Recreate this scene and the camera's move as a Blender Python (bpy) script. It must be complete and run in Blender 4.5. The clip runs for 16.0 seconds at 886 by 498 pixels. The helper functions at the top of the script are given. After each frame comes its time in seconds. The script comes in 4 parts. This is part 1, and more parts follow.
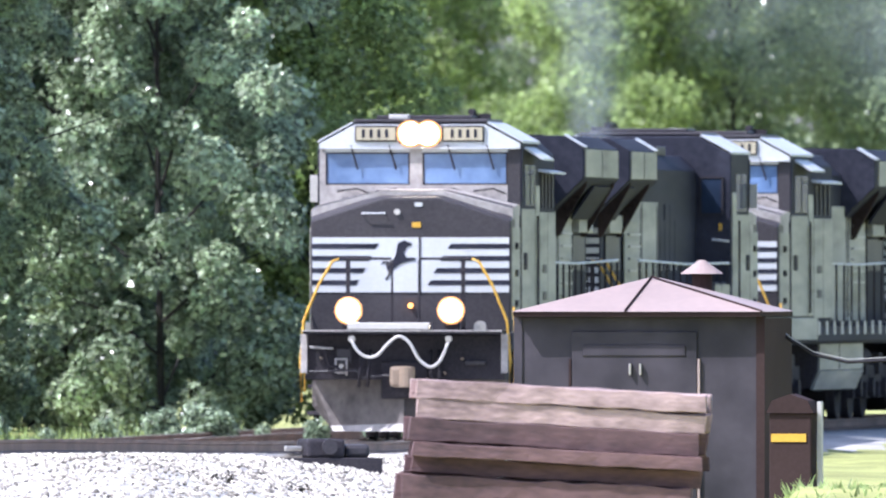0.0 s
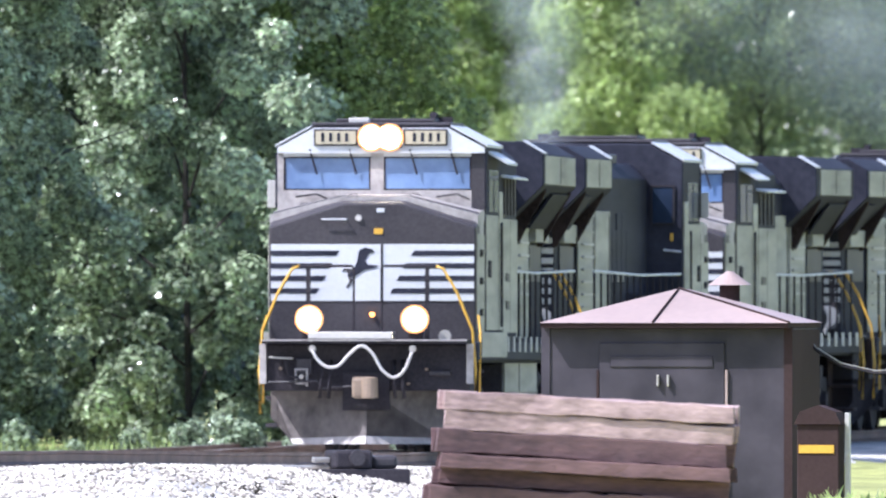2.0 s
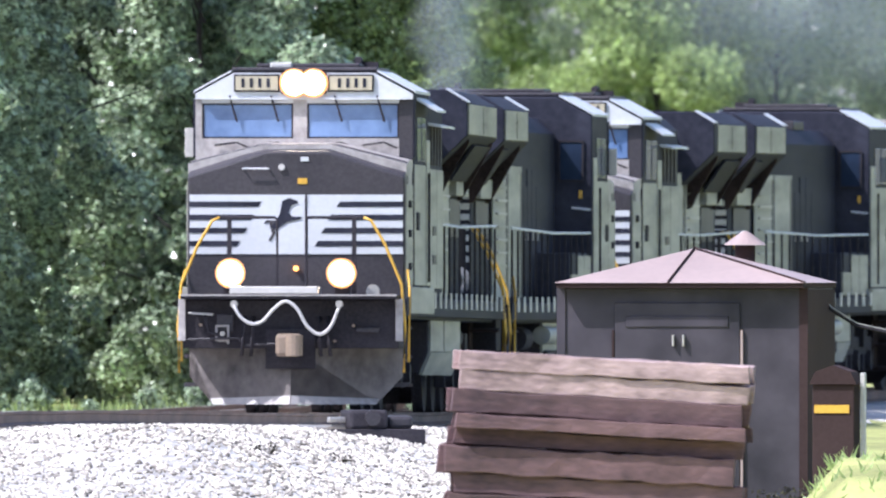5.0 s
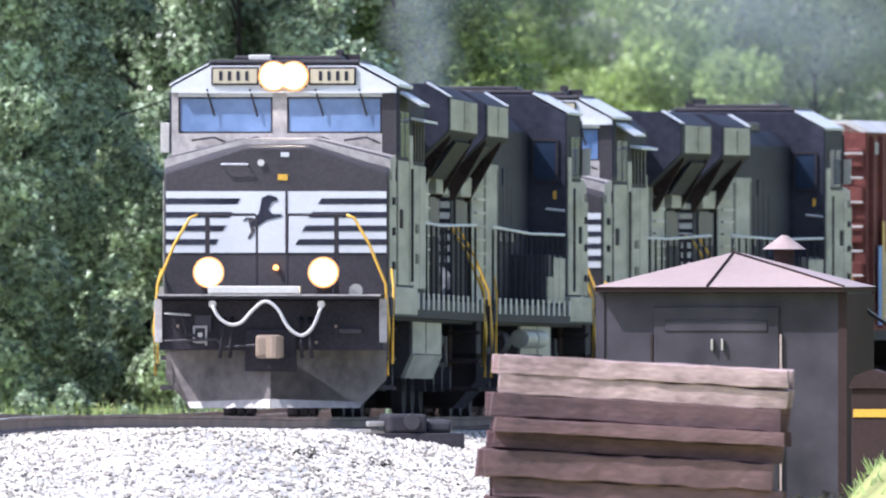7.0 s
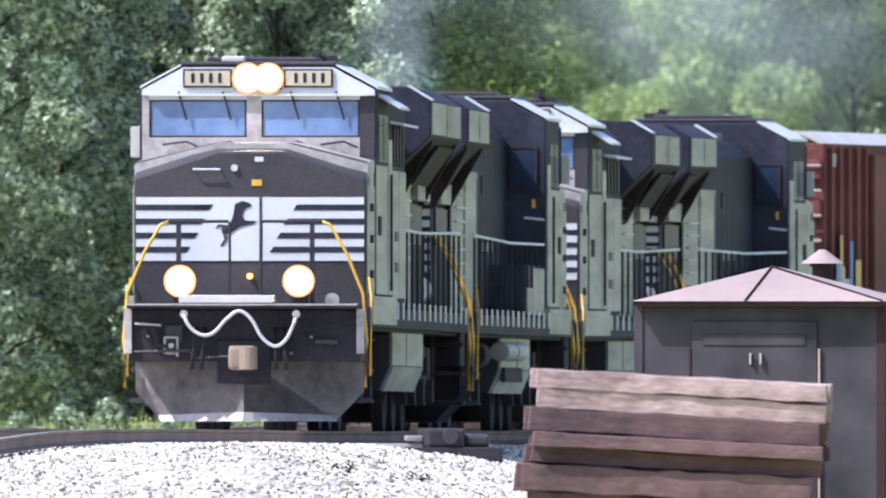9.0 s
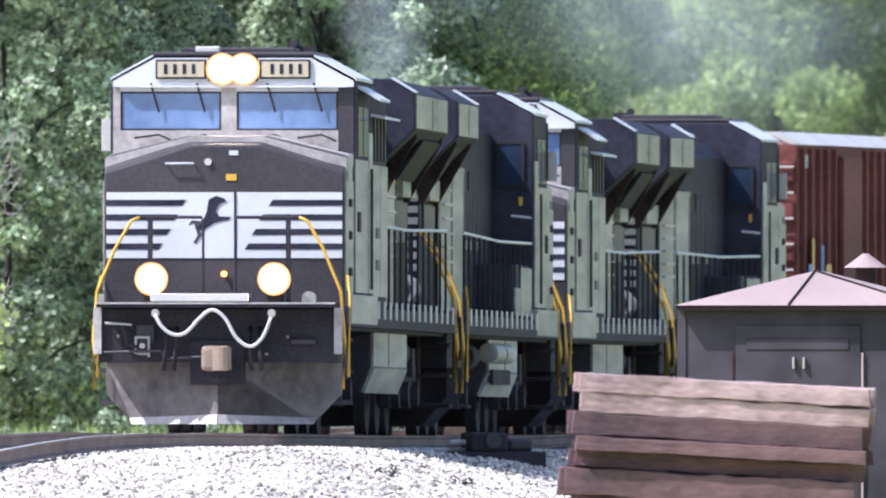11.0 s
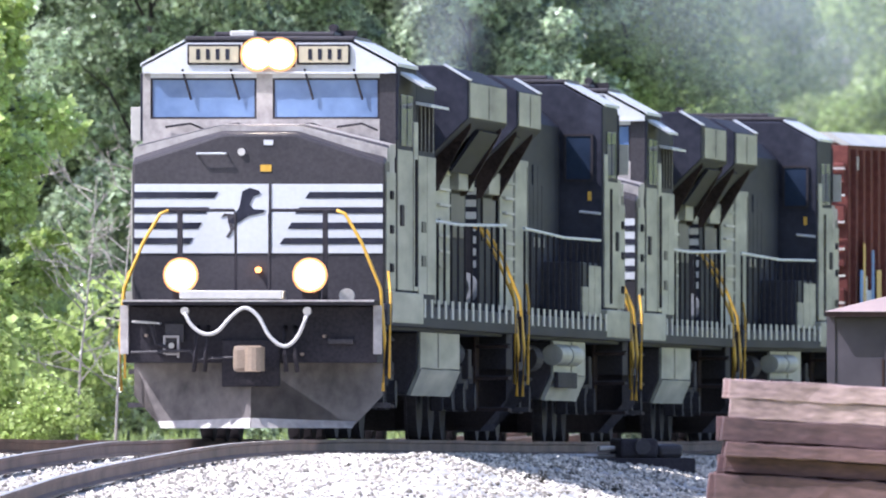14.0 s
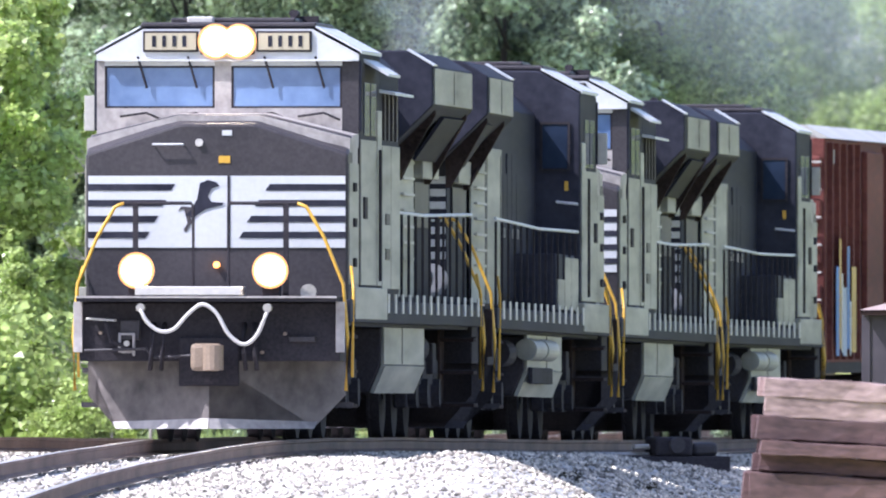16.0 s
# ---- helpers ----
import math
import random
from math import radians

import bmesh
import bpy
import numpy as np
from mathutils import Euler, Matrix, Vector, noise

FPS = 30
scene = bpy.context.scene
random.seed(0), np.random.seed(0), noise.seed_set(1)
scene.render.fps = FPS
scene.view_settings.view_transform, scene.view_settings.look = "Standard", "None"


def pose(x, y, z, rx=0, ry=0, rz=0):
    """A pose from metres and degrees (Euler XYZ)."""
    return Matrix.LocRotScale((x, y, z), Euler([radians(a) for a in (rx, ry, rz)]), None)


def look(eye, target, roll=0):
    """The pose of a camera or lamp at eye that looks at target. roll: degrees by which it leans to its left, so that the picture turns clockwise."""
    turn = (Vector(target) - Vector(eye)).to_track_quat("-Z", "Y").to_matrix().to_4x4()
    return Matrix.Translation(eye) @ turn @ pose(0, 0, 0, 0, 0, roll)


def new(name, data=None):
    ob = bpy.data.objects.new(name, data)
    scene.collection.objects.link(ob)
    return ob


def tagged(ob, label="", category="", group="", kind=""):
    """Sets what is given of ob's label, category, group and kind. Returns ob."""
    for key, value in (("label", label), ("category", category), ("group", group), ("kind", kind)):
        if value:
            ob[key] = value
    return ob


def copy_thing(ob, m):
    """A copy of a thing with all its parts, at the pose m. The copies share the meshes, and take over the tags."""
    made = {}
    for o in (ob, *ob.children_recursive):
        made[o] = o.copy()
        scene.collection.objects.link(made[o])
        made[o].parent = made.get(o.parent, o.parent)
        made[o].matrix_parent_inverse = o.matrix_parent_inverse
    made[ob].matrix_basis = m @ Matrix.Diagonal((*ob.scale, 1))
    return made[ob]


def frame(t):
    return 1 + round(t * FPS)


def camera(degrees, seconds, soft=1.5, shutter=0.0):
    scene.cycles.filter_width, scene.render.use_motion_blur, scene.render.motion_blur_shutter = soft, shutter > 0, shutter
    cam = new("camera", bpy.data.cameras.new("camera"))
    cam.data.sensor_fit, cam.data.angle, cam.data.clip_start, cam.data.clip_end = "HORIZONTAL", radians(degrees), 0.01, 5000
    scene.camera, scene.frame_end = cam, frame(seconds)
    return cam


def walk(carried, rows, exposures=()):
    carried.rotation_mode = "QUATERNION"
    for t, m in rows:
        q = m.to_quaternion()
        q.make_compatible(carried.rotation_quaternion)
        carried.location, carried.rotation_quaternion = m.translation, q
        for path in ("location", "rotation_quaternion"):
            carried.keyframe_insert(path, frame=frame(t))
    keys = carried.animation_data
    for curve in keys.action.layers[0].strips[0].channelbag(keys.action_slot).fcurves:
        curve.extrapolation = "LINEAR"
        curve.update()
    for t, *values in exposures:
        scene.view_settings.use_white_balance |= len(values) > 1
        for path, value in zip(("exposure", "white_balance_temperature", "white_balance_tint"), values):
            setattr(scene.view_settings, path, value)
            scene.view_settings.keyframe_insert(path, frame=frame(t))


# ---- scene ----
EYE = Vector((0.0, -24.0, 2.0))
LENS = 1.852
cam = camera(LENS, 16.0, soft=2.0)
cam.data.dof.use_dof, cam.data.dof.focus_distance, cam.data.dof.aperture_fstop = True, 308.0, 12.0

# seconds, pan to the left and lift of the view, both in thousandths of a radian
AIM = [
    (0.0, 0.00, 0.74), (0.5, 0.25, 0.96), (1.0, 0.63, 1.09), (1.5, 0.88, 1.19), (2.0, 1.01, 1.15),
    (2.5, 1.17, 1.09), (3.0, 1.10, 0.56), (3.5, 1.26, 0.24), (4.0, 1.52, 0.05), (4.5, 1.57, -0.14),
    (5.0, 1.57, -0.31), (7.5, 3.54, -0.02), (8.0, 4.01, 0.18), (8.5, 4.26, 0.30), (9.0, 4.39, 0.36),
    (11.5, 6.94, 0.52), (12.0, 8.17, 0.40), (12.5, 9.27, 0.49), (13.0, 10.03, 0.43), (13.5, 10.85, 0.68),
    (14.0, 11.42, 0.74), (14.5, 11.93, 0.77), (15.0, 12.31, 0.81), (15.5, 12.74, 0.77), (16.0, 12.69, 0.68),
]


def aim(pan, lift):
    a = -pan / 1000
    return look(EYE, EYE + Vector((math.sin(a), math.cos(a), lift / 1000)) * 300)


walk(cam, [(t, aim(p, e)) for t, p, e in AIM], [(0.0, 0.80, 5600, 18), (2.5, 0.78, 5600, 18), (5.0, 0.68, 5650, 18), (9.0, 0.68, 5650, 18), (12.0, 0.74, 5680, 19), (16.0, 0.77, 5700, 20)])

# ---- daylight ----
SUN_FROM = Vector((-0.76, -0.37, 1.05)).normalized()
world = bpy.data.worlds.new("sky")
scene.world = world
world.use_nodes = True
wn = world.node_tree.nodes
sky = wn.new("ShaderNodeTexSky")
sky.sky_type = "NISHITA"
sky.sun_disc = False
sky.sun_elevation = math.asin(SUN_FROM.z)
sky.sun_rotation = math.atan2(SUN_FROM.x, SUN_FROM.y)
sky.dust_density = 2.0
wn["Background"].inputs["Strength"].default_value = 0.15
world.node_tree.links.new(sky.outputs[0], wn["Background"].inputs["Color"])
sun_data = bpy.data.lights.new("sun", "SUN")
sun_data.energy, sun_data.angle, sun_data.color = 4.6, radians(0.6), (1.0, 0.95, 0.87)
sun = new("sun", sun_data)
sun.matrix_world = look(SUN_FROM * 50, (0, 0, 0))


# ---- materials ----
def material(name, base, rough=0.7, metal=0.0, scale=6.0, vary=0.25, bump=0.15, second=None, coarse=0.7,
             emit=None, power=0.0, spread=0.0, alpha=1.0, spec=0.5, stretch=(1, 1, 1), island=False):
    m = bpy.data.materials.new(name)
    m.use_nodes = True
    nt = m.node_tree
    n, l = nt.nodes, nt.links
    p = n["Principled BSDF"]
    tc = n.new("ShaderNodeTexCoord")
    mp = n.new("ShaderNodeMapping")
    mp.inputs["Scale"].default_value = stretch
    l.new(tc.outputs["Object"], mp.inputs[0])
    fine, wide = n.new("ShaderNodeTexNoise"), n.new("ShaderNodeTexNoise")
    fine.inputs["Scale"].default_value, fine.inputs["Detail"].default_value = scale * 6, 6
    wide.inputs["Scale"].default_value, wide.inputs["Detail"].default_value = coarse, 5
    for x in (fine, wide):
        l.new(mp.outputs[0], x.inputs["Vector"])
    dark = [c * (1 - vary) for c in base]
    lite = [min(1, c * (1 + vary)) for c in (second or base)]
    ramp = n.new("ShaderNodeMix")
    ramp.data_type = "RGBA"
    ramp.inputs[6].default_value, ramp.inputs[7].default_value = (*dark, 1), (*lite, 1)
    add = n.new("ShaderNodeMath")
    add.operation = "MULTIPLY_ADD"
    add.inputs[1].default_value, add.inputs[2].default_value = 0.55, 0.0
    l.new(fine.outputs[0], add.inputs[0])
    add2 = n.new("ShaderNodeMath")
    add2.operation = "MULTIPLY_ADD"
    add2.inputs[1].default_value = 0.9
    l.new(wide.outputs[0], add2.inputs[0])
    l.new(add.outputs[0], add2.inputs[2])
    rng = n.new("ShaderNodeMapRange")
    rng.inputs[1].default_value, rng.inputs[2].default_value = 0.42, 1.03
    l.new(add2.outputs[0], rng.inputs[0])
    l.new(rng.outputs[0], ramp.inputs[0])
    colour = ramp.outputs[2]
    if spread:
        info = n.new("ShaderNodeNewGeometry" if island else "ShaderNodeObjectInfo")
        hsv = n.new("ShaderNodeHueSaturation")
        mr = n.new("ShaderNodeMapRange")
        mr.inputs[3].default_value, mr.inputs[4].default_value = 1 - spread, 1 + spread
        l.new(info.outputs["Random Per Island" if island else "Random"], mr.inputs[0])
        l.new(mr.outputs[0], hsv.inputs["Value"])
        l.new(colour, hsv.inputs["Color"])
        colour = hsv.outputs[0]
    l.new(colour, p.inputs["Base Color"])
    p.inputs["Roughness"].default_value, p.inputs["Metallic"].default_value = rough, metal
    p.inputs["Specular IOR Level"].default_value = spec
    rr = n.new("ShaderNodeMapRange")
    rr.inputs[3].default_value, rr.inputs[4].default_value = max(0.03, rough - 0.1), min(1, rough + 0.1)
    l.new(fine.outputs[0], rr.inputs[0])
    l.new(rr.outputs[0], p.inputs["Roughness"])
    if bump:
        b = n.new("ShaderNodeBump")
        b.inputs["Strength"].default_value, b.inputs["Distance"].default_value = bump, 0.02
        l.new(fine.outputs[0], b.inputs["Height"])
        l.new(b.outputs[0], p.inputs["Normal"])
    if emit:
        p.inputs["Emission Color"].default_value = (*emit, 1)
        p.inputs["Emission Strength"].default_value = power
    if alpha < 1:
        p.inputs["Alpha"].default_value = alpha
    return m


BLACK = material("black_paint", (0.021, 0.022, 0.034), 0.6, scale=1.5, vary=0.35, bump=0.02, second=(0.038, 0.039, 0.053), coarse=1.3, spec=0.04, stretch=(1, 0.12, 1))
# Dust plus the glare on the black sides, both put into this grey.
SIDE = material("dust_and_glare_grey", (0.25, 0.247, 0.215), 0.5, scale=0.8, vary=0.45, bump=0.02, second=(0.36, 0.35, 0.30), coarse=2.2, spec=0.2, stretch=(1, 0.12, 1))
DUST = material("dusty_black_paint", (0.034, 0.031, 0.037), 0.5, scale=4, vary=0.3, bump=0.06, second=(0.056, 0.050, 0.054), spec=0.3)
UNDER = material("greasy_black_steel", (0.026, 0.025, 0.031), 0.65, scale=5, vary=0.35, bump=0.2, second=(0.05, 0.045, 0.05), spec=0.04)
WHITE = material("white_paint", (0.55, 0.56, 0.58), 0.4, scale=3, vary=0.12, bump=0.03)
PALE = material("dusty_white_paint", (0.5, 0.48, 0.45), 0.5, scale=3, vary=0.2, bump=0.05)
# One beige for paint and for sunlit spots whose light is painted in.
BEIGE = material("beige_and_sunlit_paint", (0.27, 0.245, 0.235), 0.55, scale=2, vary=0.3, bump=0.05, second=(0.40, 0.37, 0.35), coarse=2.0)
BRACE = material("rust_stained_steel", (0.018, 0.013, 0.014), 0.8, scale=4, vary=0.4, bump=0.15, second=(0.05, 0.036, 0.033), coarse=2.0, spec=0.05)
YELLOW = material("yellow_paint", (0.62, 0.36, 0.04), 0.4, scale=4, vary=0.2, bump=0.05)
STEEL = material("bare_steel", (0.45, 0.42, 0.38), 0.4, 0.6, scale=6, vary=0.3, bump=0.1)
CASTING = material("tan_cast_steel", (0.24, 0.18, 0.13), 0.6, 0.1, scale=6, vary=0.3, bump=0.2)
HOSE = material("grey_rubber_hose", (0.5, 0.48, 0.46), 0.6, scale=9, vary=0.2, bump=0.1)
DARKGLASS = material("dark_glass", (0.012, 0.02, 0.04), 0.08, scale=0.6, vary=0.3, bump=0.0, second=(0.03, 0.045, 0.08), spec=0.2)
# The mirrored sky's blue is put into the glass base colour.
GLASS = material("glass_with_sky_blue", (0.10, 0.17, 0.34), 0.06, scale=0.6, vary=0.3, bump=0.0, second=(0.18, 0.27, 0.46), spec=0.8)
LAMP_ON = material("lit_lamp", (1, 0.9, 0.7), 0.3, emit=(1.0, 0.80, 0.52), power=60.0, bump=0)
# Two glowing discs imitate the warm glare round lit lenses; no real reflectors.
GLOW = material("lamp_glare_outer", (0.1, 0.06, 0.03), 0.3, emit=(1.0, 0.42, 0.12), power=1.1, bump=0)
HALO = material("lamp_glare_inner", (0.2, 0.12, 0.06), 0.3, emit=(1.0, 0.60, 0.26), power=3.0, bump=0)
PLOUGH = material("dusty_tan_steel", (0.085, 0.076, 0.078), 0.6, scale=1.2, vary=0.35, bump=0.1, second=(0.17, 0.15, 0.14), coarse=1.6, spec=0.2)
LAMP_OFF = material("unlit_lamp", (0.35, 0.36, 0.38), 0.1, 0.3, bump=0)
MARKER = material("amber_marker", (0.9, 0.35, 0.05), 0.3, emit=(1.0, 0.4, 0.08), power=3.0, bump=0)
BOARD = material("number_board_cream", (0.44, 0.39, 0.28), 0.5, scale=6, vary=0.12, bump=0.0)
RAIL = material("rusty_rail", (0.12, 0.068, 0.048), 0.7, 0.1, scale=5, vary=0.4, bump=0.25, second=(0.20, 0.13, 0.10))
RAILTOP = material("polished_rail_head", (0.50, 0.46, 0.43), 0.4, 0.5, scale=5, vary=0.2, bump=0.05)
TIE = material("creosoted_wood", (0.05, 0.03, 0.034), 0.8, scale=2.2, vary=0.35, bump=0.4, second=(0.14, 0.08, 0.078),
               spread=0.3, stretch=(0.6, 2, 2), coarse=2.2)
TIE_PALE = material("weathered_wood", (0.17, 0.112, 0.108), 0.8, scale=2.2, vary=0.35, bump=0.4, second=(0.43, 0.31, 0.285),
                    spread=0.12, stretch=(0.6, 2, 2), coarse=2.2)
HUTWALL = material("grey_brown_metal_wall", (0.031, 0.029, 0.037), 0.55, scale=0.5, vary=0.4, bump=0.02, second=(0.054, 0.047, 0.056), coarse=1.3, spec=0.25)
HUTROOF = material("pinkish_metal_roof", (0.35, 0.265, 0.24), 0.5, scale=2, vary=0.2, bump=0.05)
BROWN = material("brown_metal", (0.045, 0.029, 0.028), 0.85, scale=4, vary=0.3, bump=0.1, spec=0.1)
BOXRED = material("oxide_red_paint", (0.11, 0.034, 0.032), 0.7, scale=2, vary=0.4, bump=0.08, second=(0.16, 0.058, 0.048), spec=0.1, stretch=(1, 0.15, 1))
BALLAST = material("pale_ballast", (0.30, 0.27, 0.23), 0.9, scale=3, vary=0.5, bump=1.0, second=(0.5, 0.48, 0.45), coarse=1.5)
STONE = material("ballast_stone", (0.49, 0.445, 0.375), 0.9, scale=5, vary=0.3, bump=0.3, spread=0.8, island=True)
GRASS = material("dry_grass_ground", (0.19, 0.21, 0.06), 0.9, scale=3, vary=0.5, bump=0.8, second=(0.36, 0.37, 0.12), coarse=0.4)
BARK = material("bark", (0.028, 0.025, 0.022), 0.9, scale=5, vary=0.4, bump=0.7, stretch=(2, 2, 0.4))
PALEBARK = material("dead_pale_bark", (0.34, 0.31, 0.28), 0.85, scale=5, vary=0.3, bump=0.5, stretch=(2, 2, 0.4))


def leaf_material(name, a, b, spread):
    m = material(name, a, 0.24, scale=2, vary=0.55, bump=0, second=b, coarse=0.55, spread=spread, island=True)
    n, l = m.node_tree.nodes, m.node_tree.links
    p = n["Principled BSDF"]
    tr, mix = n.new("ShaderNodeBsdfTranslucent"), n.new("ShaderNodeMixShader")
    l.new(p.inputs["Base Color"].links[0].from_socket, tr.inputs["Color"])
    mix.inputs[0].default_value = 0.5
    l.new(p.outputs[0], mix.inputs[1])
    l.new(tr.outputs[0], mix.inputs[2])
    l.new(mix.outputs[0], n["Material Output"].inputs["Surface"])
    return m


LEAF_DARK = leaf_material("dark_green_leaves", (0.12, 0.19, 0.135), (0.42, 0.50, 0.335), 0.7)
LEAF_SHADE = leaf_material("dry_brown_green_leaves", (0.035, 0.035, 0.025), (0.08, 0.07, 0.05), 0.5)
LEAF_MID = leaf_material("mid_green_leaves", (0.20, 0.27, 0.15), (0.31, 0.38, 0.21), 0.3)
LEAF_LITE = leaf_material("light_green_leaves", (0.24, 0.33, 0.12), (0.38, 0.47, 0.19), 0.4)
LEAF_SUN = leaf_material("yellow_green_young_leaves", (0.33, 0.45, 0.12), (0.50, 0.60, 0.22), 0.35)


def exhaust_material(name, density, colour):
    """Thin exhaust: denser along the middle of a puff, gone at its rim."""
    m = bpy.data.materials.new(name)
    m.use_nodes = True
    n, l = m.node_tree.nodes, m.node_tree.links
    dif, thru, mixed = n.new("ShaderNodeBsdfDiffuse"), n.new("ShaderNodeBsdfTranslucent"), n.new("ShaderNodeMixShader")
    clear, veil = n.new("ShaderNodeBsdfTransparent"), n.new("ShaderNodeMixShader")
    for q in (dif, thru):
        q.inputs["Color"].default_value = (*colour, 1)
    mixed.inputs[0].default_value = 0.5
    co, flat, dist = n.new("ShaderNodeTexCoord"), n.new("ShaderNodeVectorMath"), n.new("ShaderNodeVectorMath")
    fall, grain, mul = n.new("ShaderNodeMapRange"), n.new("ShaderNodeTexNoise"), n.new("ShaderNodeMath")
    flat.operation, dist.operation, mul.operation = "MULTIPLY", "LENGTH", "MULTIPLY"
    flat.inputs[1].default_value = (1, 0, 1)
    grain.inputs["Scale"].default_value, grain.inputs["Detail"].default_value = 1.6, 4
    fall.interpolation_type = "SMOOTHSTEP"
    for i, v in enumerate((0.1, 0.96, density, 0.0)):
        fall.inputs[i + 1].default_value = v
    l.new(co.outputs["Object"], flat.inputs[0])
    l.new(flat.outputs[0], dist.inputs[0])
    l.new(dist.outputs["Value"], fall.inputs[0])
    l.new(co.outputs["Object"], grain.inputs["Vector"])
    l.new(fall.outputs[0], mul.inputs[0])
    l.new(grain.outputs[0], mul.inputs[1])
    l.new(mul.outputs[0], veil.inputs[0])
    l.new(dif.outputs[0], mixed.inputs[1])
    l.new(thru.outputs[0], mixed.inputs[2])
    l.new(clear.outputs[0], veil.inputs[1])
    l.new(mixed.outputs[0], veil.inputs[2])
    l.new(veil.outputs[0], n["Material Output"].inputs["Surface"])
    return m


SMOKE = exhaust_material("blue_grey_exhaust", 0.36, (0.78, 0.84, 0.88))
HAZE = exhaust_material("thin_drifting_exhaust", 0.2, (0.72, 0.80, 0.86))


# ---- mesh helpers ----
def mesh_of(bm, mat, smooth=False):
    me = bpy.data.meshes.new("mesh")
    bm.normal_update()
    bm.to_mesh(me)
    bm.free()
    for m in (mat if isinstance(mat, (list, tuple)) else [mat]):
        me.materials.append(m)
    if smooth:
        me.polygons.foreach_set("use_smooth", [True] * len(me.polygons))
    return me


def part(name, bm, mat, parent=None, label="", at=None, smooth=False):
    ob = new(name, mesh_of(bm, mat, smooth) if isinstance(bm, bmesh.types.BMesh) else bm)
    ob.parent = parent
    if at is not None:
        ob.matrix_basis = at
    if label:
        ob["label"] = label
    return ob


def box(*spans, bevel=0.0, bm=None):
    """Boxes from (x0, x1, y0, y1, z0, z1), joined in one bmesh."""
    bm = bm or bmesh.new()
    for x0, x1, y0, y1, z0, z1 in spans:
        vs = [bm.verts.new((x, y, z)) for z in (z0, z1) for y in (y0, y1) for x in (x0, x1)]
        fs = [bm.faces.new([vs[i] for i in f]) for f in
              ((0, 2, 3, 1), (4, 5, 7, 6), (0, 1, 5, 4), (1, 3, 7, 5), (3, 2, 6, 7), (2, 0, 4, 6))]
        if bevel:
            es = {e for f in fs for e in f.edges}
            bmesh.ops.bevel(bm, geom=list(es), offset=bevel, segments=2, affect="EDGES", profile=0.5)
    return bm


def prism(profile, y0, y1, profile2=None, bm=None, bevel=0.0):
    """A closed x-z profile carried along y, to another profile if given."""
    bm = bm or bmesh.new()
    a = [bm.verts.new((x, y0, z)) for x, z in profile]
    b = [bm.verts.new((x, y1, z)) for x, z in (profile2 or profile)]
    n = len(a)
    fs = [bm.faces.new(a), bm.faces.new(b[::-1])]
    fs += [bm.faces.new((a[i], b[i], b[(i + 1) % n], a[(i + 1) % n])) for i in range(n)]
    bmesh.ops.recalc_face_normals(bm, faces=fs)
    if bevel:
        bmesh.ops.bevel(bm, geom=list({e for f in fs for e in f.edges}), offset=bevel, segments=2, affect="EDGES", profile=0.5)
    return bm


def tube(points, r, sides=7, bm=None, taper=1.0):
    bm = bm or bmesh.new()
    pts = [Vector(p) for p in points]
    rings = []
    for i, p in enumerate(pts):
        d = (pts[min(i + 1, len(pts) - 1)] - pts[max(i - 1, 0)]).normalized()
        q = d.to_track_quat("Z", "Y")
        rad = r * (1 + (taper - 1) * i / max(1, len(pts) - 1))
        rings.append([bm.verts.new(p + q @ Vector((rad * math.cos(k * 2 * math.pi / sides), rad * math.sin(k * 2 * math.pi / sides), 0)))
                      for k in range(sides)])
    for a, b in zip(rings, rings[1:]):
        for k in range(sides):
            bm.faces.new((a[k], a[(k + 1) % sides], b[(k + 1) % sides], b[k]))
    bm.faces.new(rings[0][::-1])
    bm.faces.new(rings[-1])
    return bm


def disc(x, y, z, r, depth, axis="Y", sides=20, bm=None):
    d = {"X": Vector((depth / 2, 0, 0)), "Y": Vector((0, depth / 2, 0)), "Z": Vector((0, 0, depth / 2))}[axis]
    c = Vector((x, y, z))
    return tube([c - d, c + d], r, sides, bm)


# ---- the line of the track ----
TRACK = [(150.0, -8.40, -0.50), (200.0, -8.30, -0.42), (217.9, -8.15, -0.30), (241.7, -8.05, -0.18), (259.0, -7.62, -0.06), (280.6, -6.70, 0.05),
         (295.7, -5.85, 0.02), (308.6, -5.00, -0.07), (332.4, -3.55, -0.24), (356.2, -2.13, -0.39), (379.9, -0.44, -0.50),
         (403.7, 1.75, -0.52), (427.4, 4.45, -0.52), (472.8, 11.00, -0.54), (537.6, 23.50, -0.56), (624.0, 46.00, -0.60)]


def along(y, k):
    """x (k = 1) or z (k = 2) of the track's middle at y, smooth through the points."""
    i = max(0, min(len(TRACK) - 2, next((j for j in range(len(TRACK) - 1) if y <= TRACK[j + 1][0]), len(TRACK) - 2)))

    def slope(j):
        a, b = TRACK[max(0, j - 1)], TRACK[min(len(TRACK) - 1, j + 1)]
        return (b[k] - a[k]) / (b[0] - a[0])
    (ya, *_), (yb, *_) = TRACK[i], TRACK[i + 1]
    h = yb - ya
    u = max(0.0, min(1.0, (y - ya) / h))
    return ((2 * u**3 - 3 * u**2 + 1) * TRACK[i][k] + (u**3 - 2 * u**2 + u) * h * slope(i)
            + (-2 * u**3 + 3 * u**2) * TRACK[i + 1][k] + (u**3 - u**2) * h * slope(i + 1))


STEP = 0.5
LINE = [Vector((along(150 + i * STEP, 1), 150 + i * STEP, along(150 + i * STEP, 2))) for i in range(900)]
RUN = [0.0]
for va, vb in zip(LINE, LINE[1:]):
    RUN.append(RUN[-1] + (vb - va).length)
